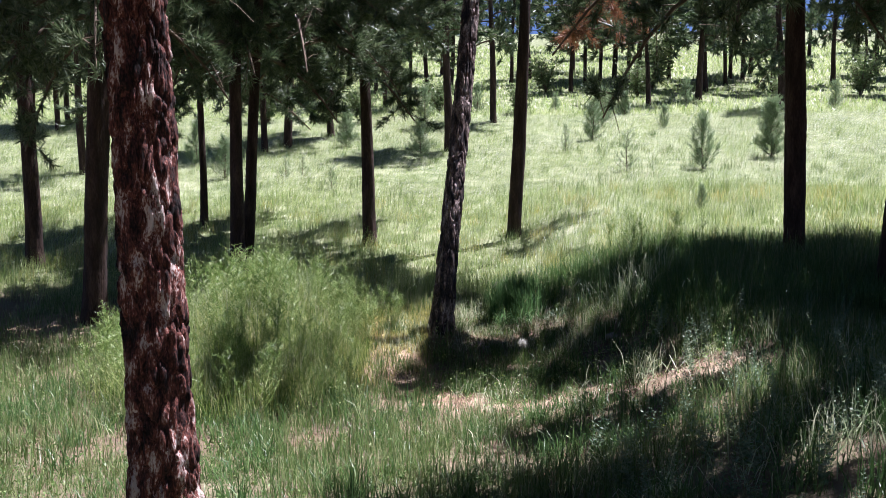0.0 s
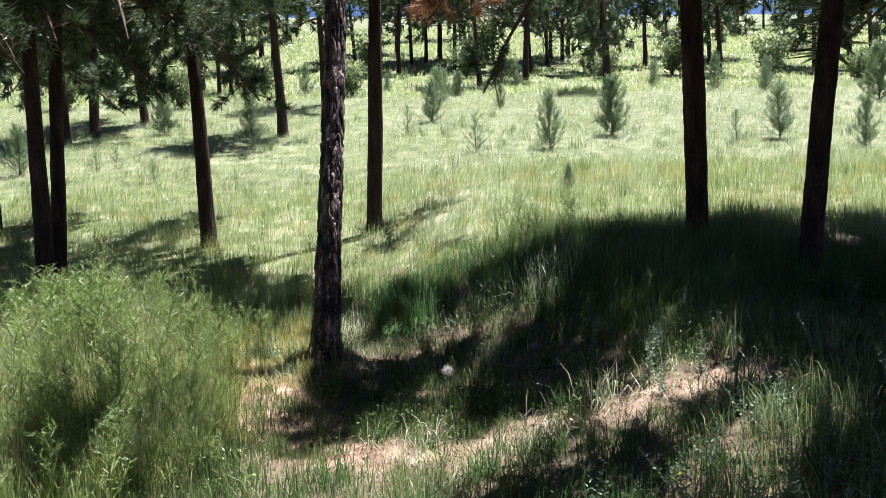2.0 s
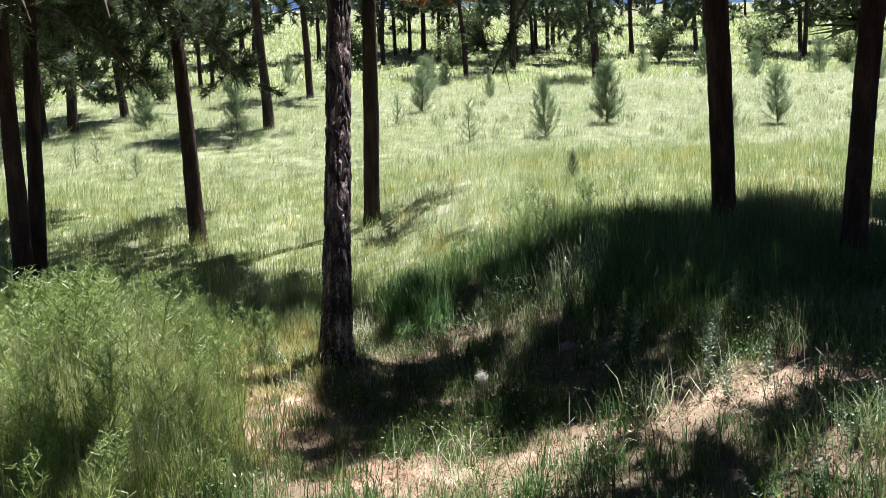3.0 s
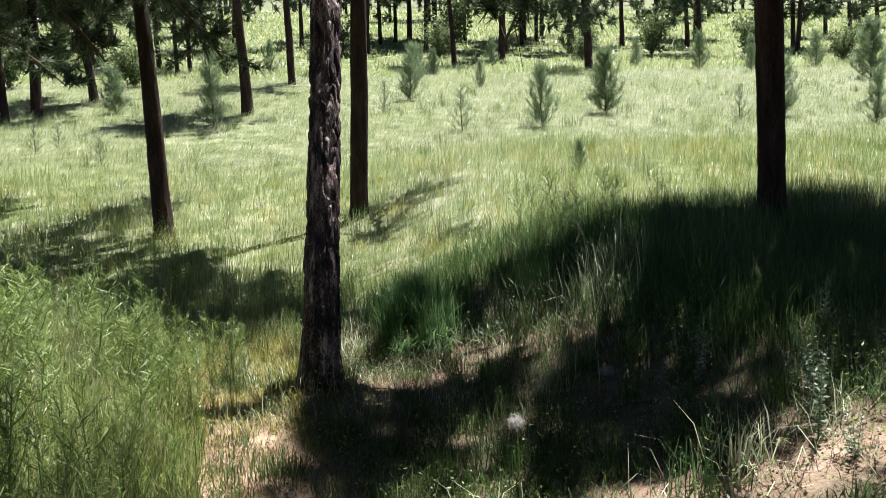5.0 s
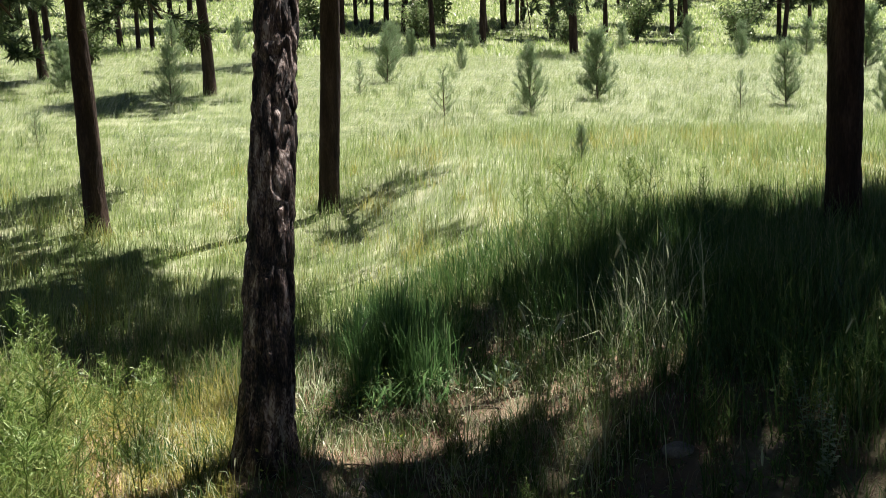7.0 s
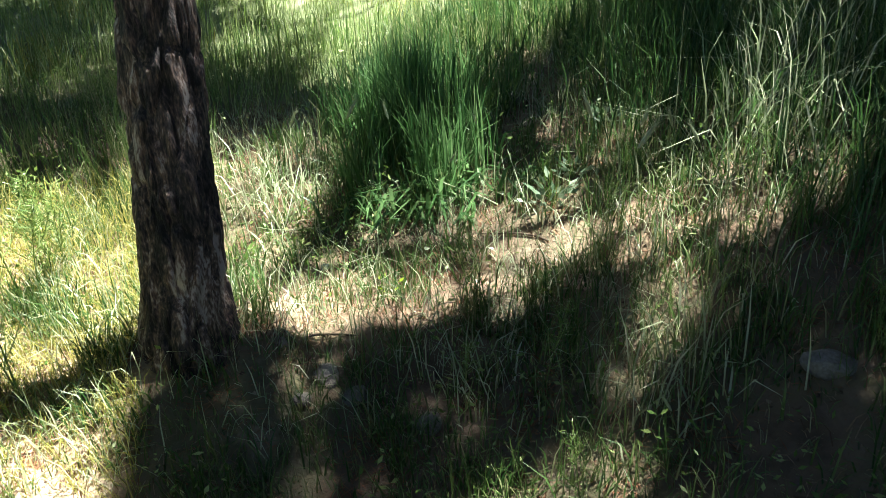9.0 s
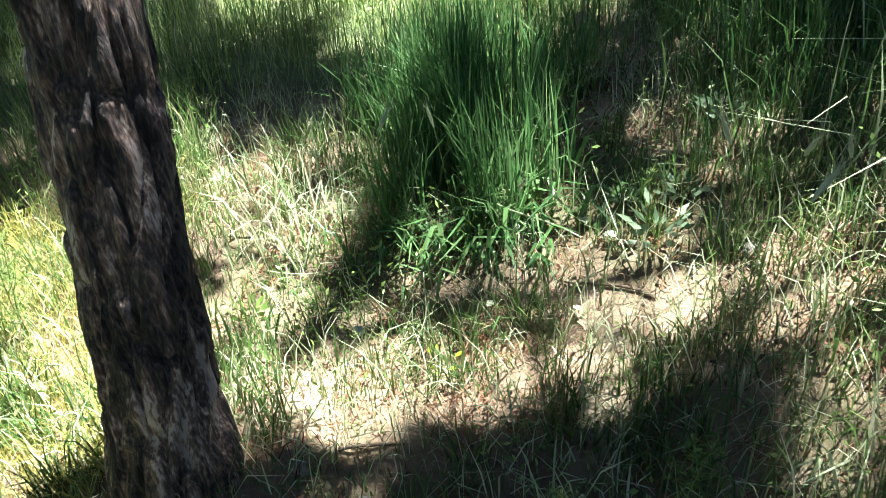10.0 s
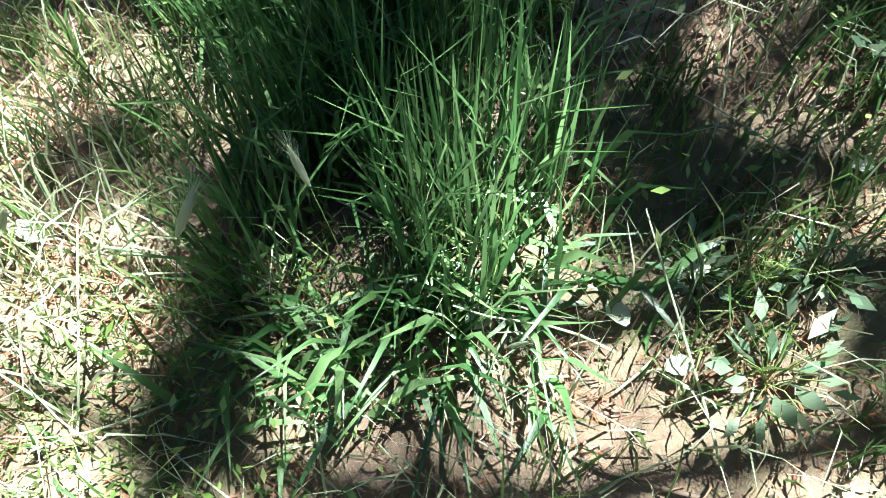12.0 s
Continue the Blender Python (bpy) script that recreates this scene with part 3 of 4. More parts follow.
CROWNS = [crown_meshes("pine_crown", 11 + k, 2.0, 4.6, 30, 24, 26, 0.16, 0.014, 1.15 + 0.2 * k, apart=True) for k in range(3)]
FAR_CROWNS = [crown_meshes("far_pine_crown", 31 + k, 1.9, 4.8, 20, 15, 9, 0.27, 0.055, 1.0) for k in range(3)]
DISTANT_CROWNS = [crown_meshes("distant_pine_crown", 51 + k, 1.9, 4.8, 18, 8, 6, 0.4, 0.1, 1.0) for k in range(3)]
DEAD_BRANCH = crown_meshes("dead_branch", 77, 0.9, 0.9, 5, 9, 16, 0.16, 0.012, 1.6)


def shear(lean):
    m = Matrix.Identity(4)
    m[0][2], m[1][2] = lean[0], lean[1]
    return m


# spots kept sunlit by cutting away needles towards the sun: centre and half widths
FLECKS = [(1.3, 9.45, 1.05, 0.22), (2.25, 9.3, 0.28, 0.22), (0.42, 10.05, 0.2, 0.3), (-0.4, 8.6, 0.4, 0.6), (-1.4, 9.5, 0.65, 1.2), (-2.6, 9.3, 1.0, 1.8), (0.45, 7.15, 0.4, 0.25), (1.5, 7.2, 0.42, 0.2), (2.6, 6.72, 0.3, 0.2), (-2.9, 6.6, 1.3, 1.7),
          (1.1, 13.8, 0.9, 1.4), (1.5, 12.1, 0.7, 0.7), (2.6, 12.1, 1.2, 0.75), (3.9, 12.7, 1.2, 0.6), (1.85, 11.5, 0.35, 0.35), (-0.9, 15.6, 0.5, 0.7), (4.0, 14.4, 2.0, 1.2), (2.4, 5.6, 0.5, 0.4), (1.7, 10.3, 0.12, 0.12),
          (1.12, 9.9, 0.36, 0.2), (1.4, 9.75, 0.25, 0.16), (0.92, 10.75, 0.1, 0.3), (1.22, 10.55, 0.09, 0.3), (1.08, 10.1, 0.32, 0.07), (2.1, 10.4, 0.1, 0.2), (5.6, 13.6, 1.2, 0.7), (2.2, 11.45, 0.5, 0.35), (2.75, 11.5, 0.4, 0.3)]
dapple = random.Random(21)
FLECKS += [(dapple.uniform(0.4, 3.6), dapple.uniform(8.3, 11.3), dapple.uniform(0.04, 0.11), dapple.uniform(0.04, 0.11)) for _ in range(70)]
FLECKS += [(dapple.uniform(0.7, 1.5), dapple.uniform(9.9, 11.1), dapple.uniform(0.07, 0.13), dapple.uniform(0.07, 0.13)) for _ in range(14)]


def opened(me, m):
    """A copy of a crown's needles, cut away wherever they would shade one of the FLECKS."""
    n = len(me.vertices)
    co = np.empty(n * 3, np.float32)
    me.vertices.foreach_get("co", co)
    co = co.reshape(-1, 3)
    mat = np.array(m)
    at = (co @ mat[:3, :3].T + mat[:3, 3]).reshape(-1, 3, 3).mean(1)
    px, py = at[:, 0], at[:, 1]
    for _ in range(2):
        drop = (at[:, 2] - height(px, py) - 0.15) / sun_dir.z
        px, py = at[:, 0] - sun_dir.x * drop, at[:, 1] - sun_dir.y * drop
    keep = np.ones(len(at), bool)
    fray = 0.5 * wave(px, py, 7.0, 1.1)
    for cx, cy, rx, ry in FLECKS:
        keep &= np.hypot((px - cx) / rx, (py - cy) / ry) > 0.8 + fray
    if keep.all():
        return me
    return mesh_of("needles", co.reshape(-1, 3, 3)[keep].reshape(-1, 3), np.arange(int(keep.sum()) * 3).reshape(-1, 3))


def pine(x, y, radius, tall, crown_at, lean=(0, 0), variant=0, wide=1.0, near=False, detail=(20, 0.25, 0), bark=None, label="", turn=0.0, group="pines of the plantation", lift=0.0, sway=0.03, shift=(0, 0)):
    tree = new("pine_tree")
    z = float(height(x, y))
    tree.matrix_world = pose(x, y, z)
    v, f = bark_trunk(radius, tall, lean, detail[0], detail[1], detail[2], seed=x * 1.7 + y, sway=sway)
    put_mesh("trunk", mesh_of("trunk", v, f, True), bark or M_BARK_DARK, tree)
    wood, leaf = (CROWNS if near else DISTANT_CROWNS if y > 40 else FAR_CROWNS)[variant % 3]
    k = (tall * 1.03 - crown_at) / (4.6 if near else 4.8)
    m = Matrix.Translation((lean[0] * crown_at + shift[0], lean[1] * crown_at + shift[1], crown_at + lift)) @ shear(lean) @ Matrix.Rotation(turn, 4, "Z") @ Matrix.Diagonal((wide, wide, k, 1))
    for me in wood:
        ob = put_mesh("branch" if near else "branches", me, M_TWIG, tree)
        ob.matrix_basis = m
        if not near:
            ob["kind"] = "stuff"
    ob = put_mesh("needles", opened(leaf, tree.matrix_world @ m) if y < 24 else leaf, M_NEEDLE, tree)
    ob.matrix_basis, ob["kind"] = m, "stuff"
    return tagged(tree, label or "slender pine with dark cracked bark and a dense needle crown", "pine tree", group)


# the pines by the trail
pine(-1.05, 4.3, 0.178, 8.5, 5.0, (-0.014, -0.02), 0, 0.85, True, (130, 0.015, 0.032), M_BARK, "thick pine trunk with flaking red-brown bark plates", 3.23, lift=0.4, shift=(-0.2, 0.3))
pine(0.185, 9.11, 0.124, 8.2, 5.6, (0.088, 0.23), 1, 0.387, True, (150, 0.011, 0.022), M_BARK_GREY, "leaning pine with cracked brown bark beside the trail", 0.64, sway=0.0, lift=1.83, shift=(0.61, -1.3))
pine(4.62, 10.57, 0.132, 9.4, 3.0, (-0.023, 0.0), 2, 1.261, True, (48, 0.04, 0.008), M_BARK_DARK, "straight pine with dark bark and low branches", 1.95, sway=0.01, lift=0.8, shift=(-0.35, 0.3))
pine(5.0, 9.03, 0.115, 9.2, 3.3, (0.074, -0.024), 0, 1.099, True, (48, 0.04, 0.008), None, "leaning dark pine at the edge of the shaded bank", 5.4, sway=0.015, lift=0.66, shift=(1.39, 0.35))
pine(-1.56, 15.67, 0.125, 9.0, 3.7, (-0.018, 0.0), 1, 1.497, True, (32, 0.06, 0.006), None, "", 2.63, sway=0.015, lift=0.34, shift=(-0.61, 0.32))
pine(1.26, 15.98, 0.135, 11.0, 6.45, (0.046, 0.0), 2, 1.205, True, (32, 0.06, 0.006), None, "", 4.0, sway=0.015, lift=0.75, shift=(0.7, -1.5))
pine(-3.3, 12.8, 0.112, 9.0, 3.0, (0.017, 0.0), 0, 1.086, True, (32, 0.06, 0.006), None, "one of two dark pines that stand close together", 0.51, sway=0.015, lift=0.6, shift=(0.01, 0.02))
pine(-3.24, 13.1, 0.1, 8.6, 3.4, (0.076, -0.016), 1, 1.133, True, (32, 0.06, 0.006), None, "one of two dark pines that stand close together", 0.3, sway=0.015, lift=0.51, shift=(0.47, 0.05))
pine(-4.27, 10.0, 0.15, 8.8, 3.6, (0.06, 0.0), 2, 1.0, True, (40, 0.05, 0.008), None, "", 1.9, sway=0.015)
pine(-7.2, 13.8, 0.145, 9.0, 3.9, (-0.013, 0.0), 0, 1.1, True, (28, 0.08, 0.006), None, "", 3.9)
pine(-5.3, 17.0, 0.08, 7.5, 3.0, (0.0, 0.0), 1, 1.308, True, (20, 0.1, 0), None, "", 2.28, lift=-0.01, shift=(-0.04, 0.05))
# unseen, added beside the walk so that its crown shades the near ground
pine(4.4, 6.0, 0.12, 9.0, 4.2, (-0.02, 0.0), 1, 0.95, True, (24, 0.1, 0.006), None, "unseen slender pine added to shade the near ground with its dense crown", 1.3, sway=0.01, shift=(-0.5, 0.2))
# the plantation goes on beside and behind the walk: unseen pines, added to block light
for k, (x, y) in enumerate([(-4.6, 2.5), (8.4, 3.0), (7.81, 7.84), (-6.5, 6.2), (-2.6, -2.2), (2.8, -2.6), (6.4, 0.2), (-6.6, -1.2), (0.2, -6.0), (4.8, -6.5), (-4.8, -6.8), (9.6, -2.8), (-10.2, 3.5), (9.8, 4.6), (-9.5, -4.0), (0.8, -10.5), (7.5, -10.0), (-7.5, -11.0), (8.78, 11.17), (12.6, 8.4), (12.4, 1.2), (13.2, 5.0), (4.6, -9.4), (-1.8, -8.6), (2.0, -13.2), (-4.6, -14.0), (11.8, -6.4), (6.2, -13.6), (-8.6, 0.8), (-12.4, -1.0), (-9.0, -7.6), (15.4, -1.4), (15.8, 3.2), (-12.0, -11.0), (11.0, -11.6), (0.4, -3.4)]):
    # turn, width, lift and shift of four crowns, set to shade the ground
    turn, wide, lift, aside = {1: (-1.0, 1.0, 0.7, (-0.38, -0.28)), 2: (-2.72, 1.54, 0.47, (-0.12, -0.24)), 6: (1.01, 1.14, 0.04, (-0.12, 0)), 18: (-2.81, 1.41, 0.96, (-0.8, 0.25))}.get(k, (0, 1, 0, (0, 0)))
    pine(x, y, 0.13, 8.6 + 0.7 * math.sin(k), 3.4 + 0.5 * math.cos(2 * k), (0.03 * math.sin(3 * k), 0), k, 1.4 * wide, False, (16, 0.3, 0), None, "unseen slender pine added to the plantation for shade, with a dense crown", k * 0.9 + turn, lift=lift, shift=aside)

# pines on the slope
for k, (x, y, d) in enumerate([(-6.9, 27.7, 0.23), (-6.3, 28.6, 0.3), (-5.3, 31.5, 0.29), (-3.6, 41.0, 0.19), (-3.1, 41.6, 0.19), (-3.0, 53.0, 0.3), (-1.4, 52.0, 0.29),
                               (-0.5, 27.4, 0.31), (1.1, 35.2, 0.28), (12.4, 45.0, 0.36), (14.0, 49.5, 0.32), (18.2, 56.0, 0.28), (17.6, 48.5, 0.34), (14.6, 38.6, 0.37),
                               (-17.9, 32.5, 0.27), (-17.5, 33.8, 0.22), (-18.0, 35.6, 0.23), (-17.0, 36.4, 0.22), (-11.1, 23.3, 0.22), (-4.6, 43.5, 0.25), (10.8, 54.0, 0.3), (9.1, 42.0, 0.25),
                               (9.8, 52.0, 0.24), (22.5, 52.0, 0.3), (24.5, 46.0, 0.27), (31.5, 47.0, 0.28), (33.0, 49.5, 0.3), (36.0, 48.0, 0.27), (38.0, 45.5, 0.36), (29.5, 55.0, 0.3), (7.5, 55.0, 0.25), (8.6, 56.0, 0.25), (11.8, 58.0, 0.3), (13.5, 57.0, 0.26), (20.0, 60.0, 0.3), (16.2, 53.0, 0.25), (6.0, 50.0, 0.28), (26.5, 51.0, 0.28), (28.0, 58.0, 0.3), (-6.0, 50.0, 0.26), (-8.0, 46.0, 0.28), (-10.5, 52.0, 0.3), (2.5, 54.0, 0.26), (4.0, 58.0, 0.28)]):
    ln = (0.05 * math.sin(k * 2.3), 0.02 * math.cos(k * 1.9))
    pine(x, y, d / 2, 8.0 + 1.2 * math.sin(k * 1.7), 2.1 + 1.6 * math.sin(k * 2.9) ** 2, ln, k, 1.15 + 0.25 * math.sin(k * 1.3), False, (12, 0.35, 0), None,
         "dark pine on the sunlit slope", k * 1.1, "pines on the slope")
g = random.Random(5)
spots = []
while len(spots) < 70:
    y = g.uniform(56, 130)
    x = 0.23 * y + g.uniform(-1, 1) * (6 + 0.75 * y)
    if all(math.hypot(x - p, y - q) > 4.2 for p, q in spots):
        spots.append((x, y))
for k, (x, y) in enumerate(spots):
    pine(x, y, g.uniform(0.13, 0.2), g.uniform(9, 13), g.uniform(2.4, 4.6), (g.uniform(-0.04, 0.04), 0), k, g.uniform(1.2, 1.8), False, (8, 0.8, 0), None, "distant dark pine near the top of the slope", k * 0.7, "distant pines")

# a dead branch with rust-brown needles hanging from a crown
for x, y, z, s in ((2.85, 16.6, 5.5, 1.4),):
    limb = new("dead_branch")
    limb.matrix_world = pose(x, y, z, 150, 20, 40)
    for nm, me, mt in (("branches", DEAD_BRANCH[0][0], M_TWIG), ("needles", DEAD_BRANCH[1], M_NEEDLE_DEAD)):
        ob = put_mesh(nm, me, mt, limb)
        ob["kind"] = "stuff"
        ob.scale = (s, s, s)
    tagged(limb, "broken pine branch with rust-brown dead needles", "branch")

# ---- young pines in the meadow ----


def young_meshes(seed, limbs, twigs, per, thin):
    g = np.random.default_rng(seed)
    rods, centres, ways = [], [], []
    stem = np.stack([0.02 * np.sin(np.linspace(0, 3, 8)), 0.02 * np.cos(np.linspace(0, 4, 8)) - 0.02, np.linspace(-0.06, 1.0, 8)], 1)
    trunk = mesh_of("young_trunk", *tube(stem, np.linspace(0.018, 0.005, 8), 6), True)
    for k in range(limbs):
        t = 0.02 + 0.93 * (k / limbs) ** 1.25
        az = k * 2.4 + g.normal(0, 0.3)
        ln = (0.31 * (1 - t) ** 0.9 + 0.05) * g.uniform(0.5, 1.25)
        s = np.linspace(0, 1, 5)
        out = np.stack([np.cos(az) * s * ln, np.sin(az) * s * ln, t + (0.22 * s + 0.5 * s**2) * ln], 1)
        rods.append(tube(out, 0.007 * (1 - 0.7 * s), 4))
        for m in range(twigs):
            u = g.uniform(0.15, 1.0)
            p = np.array([np.interp(u, s, out[:, c]) for c in range(3)])
            d = np.array([math.cos(az) * 0.6, math.sin(az) * 0.6, 0.9]) + g.normal(0, 0.35, 3)
            d /= np.linalg.norm(d)
            for w in (0.0, 0.05, 0.1):
                centres.append(p + d * w)
                ways.append(d)
    for w in np.linspace(0.5, 1.0, 10):
        centres.append(np.array([0, 0, w]))
        ways.append(np.array([0, 0, 1.0]))
    wood = mesh_of("young_limbs", *join(rods), True)
    leaf = mesh_of("young_needles", *needles(np.array(centres), np.array(ways), per, 0.085, thin, 0.5, g))
    return trunk, wood, leaf


YOUNG = [young_meshes(3, 34, 6, 10, 0.005), young_meshes(4, 38, 7, 12, 0.0065), young_meshes(5, 20, 4, 8, 0.0045), young_meshes(6, 34, 6, 11, 0.0055)]
for k, (x, y, h, kind) in enumerate([(-1.35, 25.6, 1.35, 0), (4.6, 29.6, 1.5, 0), (3.35, 26.8, 0.95, 2), (4.75, 23.3, 1.15, 2), (6.95, 23.6, 1.6, 3), (9.5, 25.4, 1.8, 1), (4.95, 16.2, 0.5, 3),
                                     (7.9, 33.0, 0.95, 3), (17.6, 40.0, 1.35, 0), (19.8, 38.0, 1.7, 3), (14.2, 23.9, 1.65, 0), (12.5, 23.4, 1.0, 2), (25.9, 38.0, 1.7, 0), (24.3, 32.5, 2.4, 1),
                                     (15.6, 22.0, 1.45, 3), (-4.2, 28.6, 1.3, 1), (-4.9, 22.6, 0.65, 2), (-3.3, 21.0, 0.65, 2), (-8.1, 40.5, 1.4, 0), (-4.5, 22.9, 0.6, 2), (7.2, 38.0, 1.05, 1),
                                     (4.2, 40.0, 0.9, 0), (6.3, 36.5, 1.3, 0), (5.5, 33.5, 1.6, 0), (21.5, 36.5, 1.2, 3), (22.8, 38.5, 1.5, 0), (-6.6, 22.4, 1.2, 0), (-8.2, 24.6, 1.4, 3), (-2.0, 37.0, 1.5, 0), (0.4, 40.0, 1.4, 3), (11.0, 42.0, 1.4, 0)]):
    tree = new("young_pine")
    tree.matrix_world = pose(x, y, float(height(x, y)) - 0.02, 0, 0, 57 * k)
    trunk, wood, leaf = YOUNG[kind]
    for nm, me, mt in (("trunk", trunk, M_TWIG), ("branches", wood, M_TWIG), ("needles", leaf, M_NEEDLE_YOUNG)):
        ob = put_mesh(nm, me, mt, tree)
        wd = h * (0.88 if kind != 3 else 0.76)
        if nm != "trunk":
            ob["kind"] = "stuff"
        ob.scale = (wd, wd, h)
    tagged(tree, ("sparse spindly pine sapling" if kind == 2 else "bushy pale green young pine") + " growing in the meadow grass", "young pine", "young pines in the meadow")

# ---- deciduous shrubs under the far trees ----


def leaf_quads(p, d, size, g):
    """Small pointed leaves, four corners each, as two triangles."""
    n = len(p)
    s = np.cross(d, g.normal(0, 1, (n, 3)))
    s /= np.linalg.norm(s, axis=1)[:, None] + 1e-9
    size = np.broadcast_to(size, n)[:, None]
    v = np.stack([p, p + d * size * 0.45 + s * size * 0.2, p + d * size, p + d * size * 0.45 - s * size * 0.2], 1).reshape(-1, 3)
    i = np.arange(n)[:, None] * 4
    return v, np.concatenate([i + [0, 1, 2], i + [0, 2, 3]])


def shrub_meshes(seed, stems, leaves, size):
    g = np.random.default_rng(seed)
    rods, ps = [], []
    for k in range(stems):
        az, out = g.uniform(0, 6.28), g.uniform(0.15, 0.6)
        s = np.linspace(0, 1, 6)
        tall = g.uniform(0.65, 1.0)
        pts = np.stack([np.cos(az) * out * s**1.3, np.sin(az) * out * s**1.3, tall * s], 1)
        rods.append(tube(pts, 0.012 * (1 - 0.8 * s) + 0.002, 4))
        u = g.uniform(0.25, 1, leaves)
        ps.append(np.stack([np.interp(u, s, pts[:, c]) for c in range(3)], 1) + g.normal(0, 0.09, (leaves, 3)))
    p = np.concatenate(ps)
    d = g.normal(0, 1, p.shape)
    d /= np.linalg.norm(d, axis=1)[:, None]
    return mesh_of("shrub_stems", *join(rods), True), mesh_of("shrub_leaves", *leaf_quads(p, d, size, g))


SHRUBS = [shrub_meshes(60 + k, 12, 120, 0.09) for k in range(2)]
for k, (x, y, s) in enumerate([(11.0, 50.5, 3.6), (21.5, 46.0, 2.6), (-1.5, 39.0, 1.8), (2.4, 38.5, 1.6), (-4.6, 35.5, 1.7), (9.5, 47.0, 2.0), (16.5, 44.0, 1.9), (26.5, 44.0, 2.6), (4.5, 50.0, 2.2), (-9.0, 36.0, 2.0), (-14.0, 30.0, 1.5), (29.0, 40.0, 1.9)]):
    bush = new("shrub")
    bush.matrix_world = pose(x, y, float(height(x, y)) - 0.05, 0, 0, 75 * k)
    for nm, me, mt in (("stems", SHRUBS[k % 2][0], M_TWIG), ("leaves", SHRUBS[k % 2][1], M_SHRUB)):
        ob = put_mesh(nm, me, mt, bush)
        ob["kind"] = "stuff"
        ob.scale = (s, s, s)
    tagged(bush, "light green leafy shrub under the pines", "shrub", "shrubs on the slope")

# small leaves of low herbs between the grasses
for name, material, n, box, label in (("low_herbs", M_HERB, 60000, (-4.5, 5.0, 0.8, 7.6), "carpet of small-leaved green herbs under the pines"), ("bank_herbs", M_WEED, 42000, (-1.2, 5.4, 6.6, 12.0), "small leafy herbs growing through the grass of the bank")):
    x, y = scatter(n, *box, lambda x, y: sstep(0.35, 0.65, wave(x, y, 3.3, 0.9)) * (1 - 0.95 * bare(x, y)) * clear_of_trees(x, y))
    k = len(x)
    d = rng.normal(0, 1, (k, 3)) * [1, 1, 0.5] + [0, 0, 0.35]
    d /= np.linalg.norm(d, axis=1)[:, None]
    z = height(x, y) + 0.01 + rng.random(k) ** 1.6 * (0.05 + 0.24 * wave(x, y, 2.4, 5.0))
    ob = put_mesh(name, mesh_of(name, *leaf_quads(np.stack([x, y, z], 1), d, rng.uniform(0.012, 0.034, k), rng)), material)
    tagged(ob, label, "herbs", kind="stuff")

# ---- weeds ----


def mustard_meshes(seed):
    """A wiry weed: a stem with rising side shoots set with thin pods."""
    g = np.random.default_rng(seed)
    stems, pods = [], []
    s = np.linspace(0, 1, 8)
    ax, ay = g.normal(0, 0.12, 2)
    main = np.stack([ax * s**1.5, ay * s**1.5, s], 1)
    trunk = tube(main, 0.007 * (1 - 0.7 * s), 5)
    shoots = [main]
    for k in range(9):
        u = 0.25 + 0.65 * k / 9
        p0 = np.array([np.interp(u, s, main[:, c]) for c in range(3)])
        az, ln = k * 2.4 + g.normal(0, 0.3), g.uniform(0.22, 0.42) * (1.2 - u)
        t = np.linspace(0, 1, 5)
        pts = p0 + np.stack([np.cos(az) * t * ln * 0.75, np.sin(az) * t * ln * 0.75, (0.5 * t + 0.5 * t * t) * ln], 1)
        stems.append(tube(pts, 0.0045 * (1 - 0.7 * t) + 0.0008, 3))
        shoots.append(pts)
    P, D = [], []
    for q, pts in enumerate(shoots):
        t = np.linspace(0, 1, len(pts))
        for u in np.linspace(0.45 if q == 0 else 0.2, 1.0, 34 if q == 0 else 17):
            p = np.array([np.interp(u, t, pts[:, c]) for c in range(3)])
            az = g.uniform(0, 6.28)
            P.append(p)
            D.append([math.cos(az), math.sin(az), g.uniform(0.2, 0.9)])
    P, D = np.array(P), np.array(D)
    D /= np.linalg.norm(D, axis=1)[:, None]
    w = np.cross(D, g.normal(0, 1, D.shape))
    w /= np.linalg.norm(w, axis=1)[:, None]
    ln = g.uniform(0.035, 0.095, (len(P), 1))
    v = np.stack([P - w * 0.0013, P + w * 0.0013, P + D * ln + w * 0.0024, P + D * ln * 1.1, P + D * ln - w * 0.0024], 1).reshape(-1, 3)
    i = np.arange(len(P))[:, None] * 5
    pods = (v, np.concatenate([i + [0, 1, 2], i + [0, 2, 4], i + [4, 2, 3]]))
    low = g.normal(0, 0.03, (26, 3)) + np.stack([np.zeros(26), np.zeros(26), g.uniform(0.06, 0.5, 26)], 1)
    d = g.normal(0, 1, (26, 3)) + [0, 0, 0.25]
    d /= np.linalg.norm(d, axis=1)[:, None]
    return mesh_of("weed_stem", *trunk, True), mesh_of("weed_shoots", *join(stems), True), mesh_of("weed_pods", *pods), mesh_of("weed_leaves", *leaf_quads(low, d, g.uniform(0.018, 0.04, 26), g))


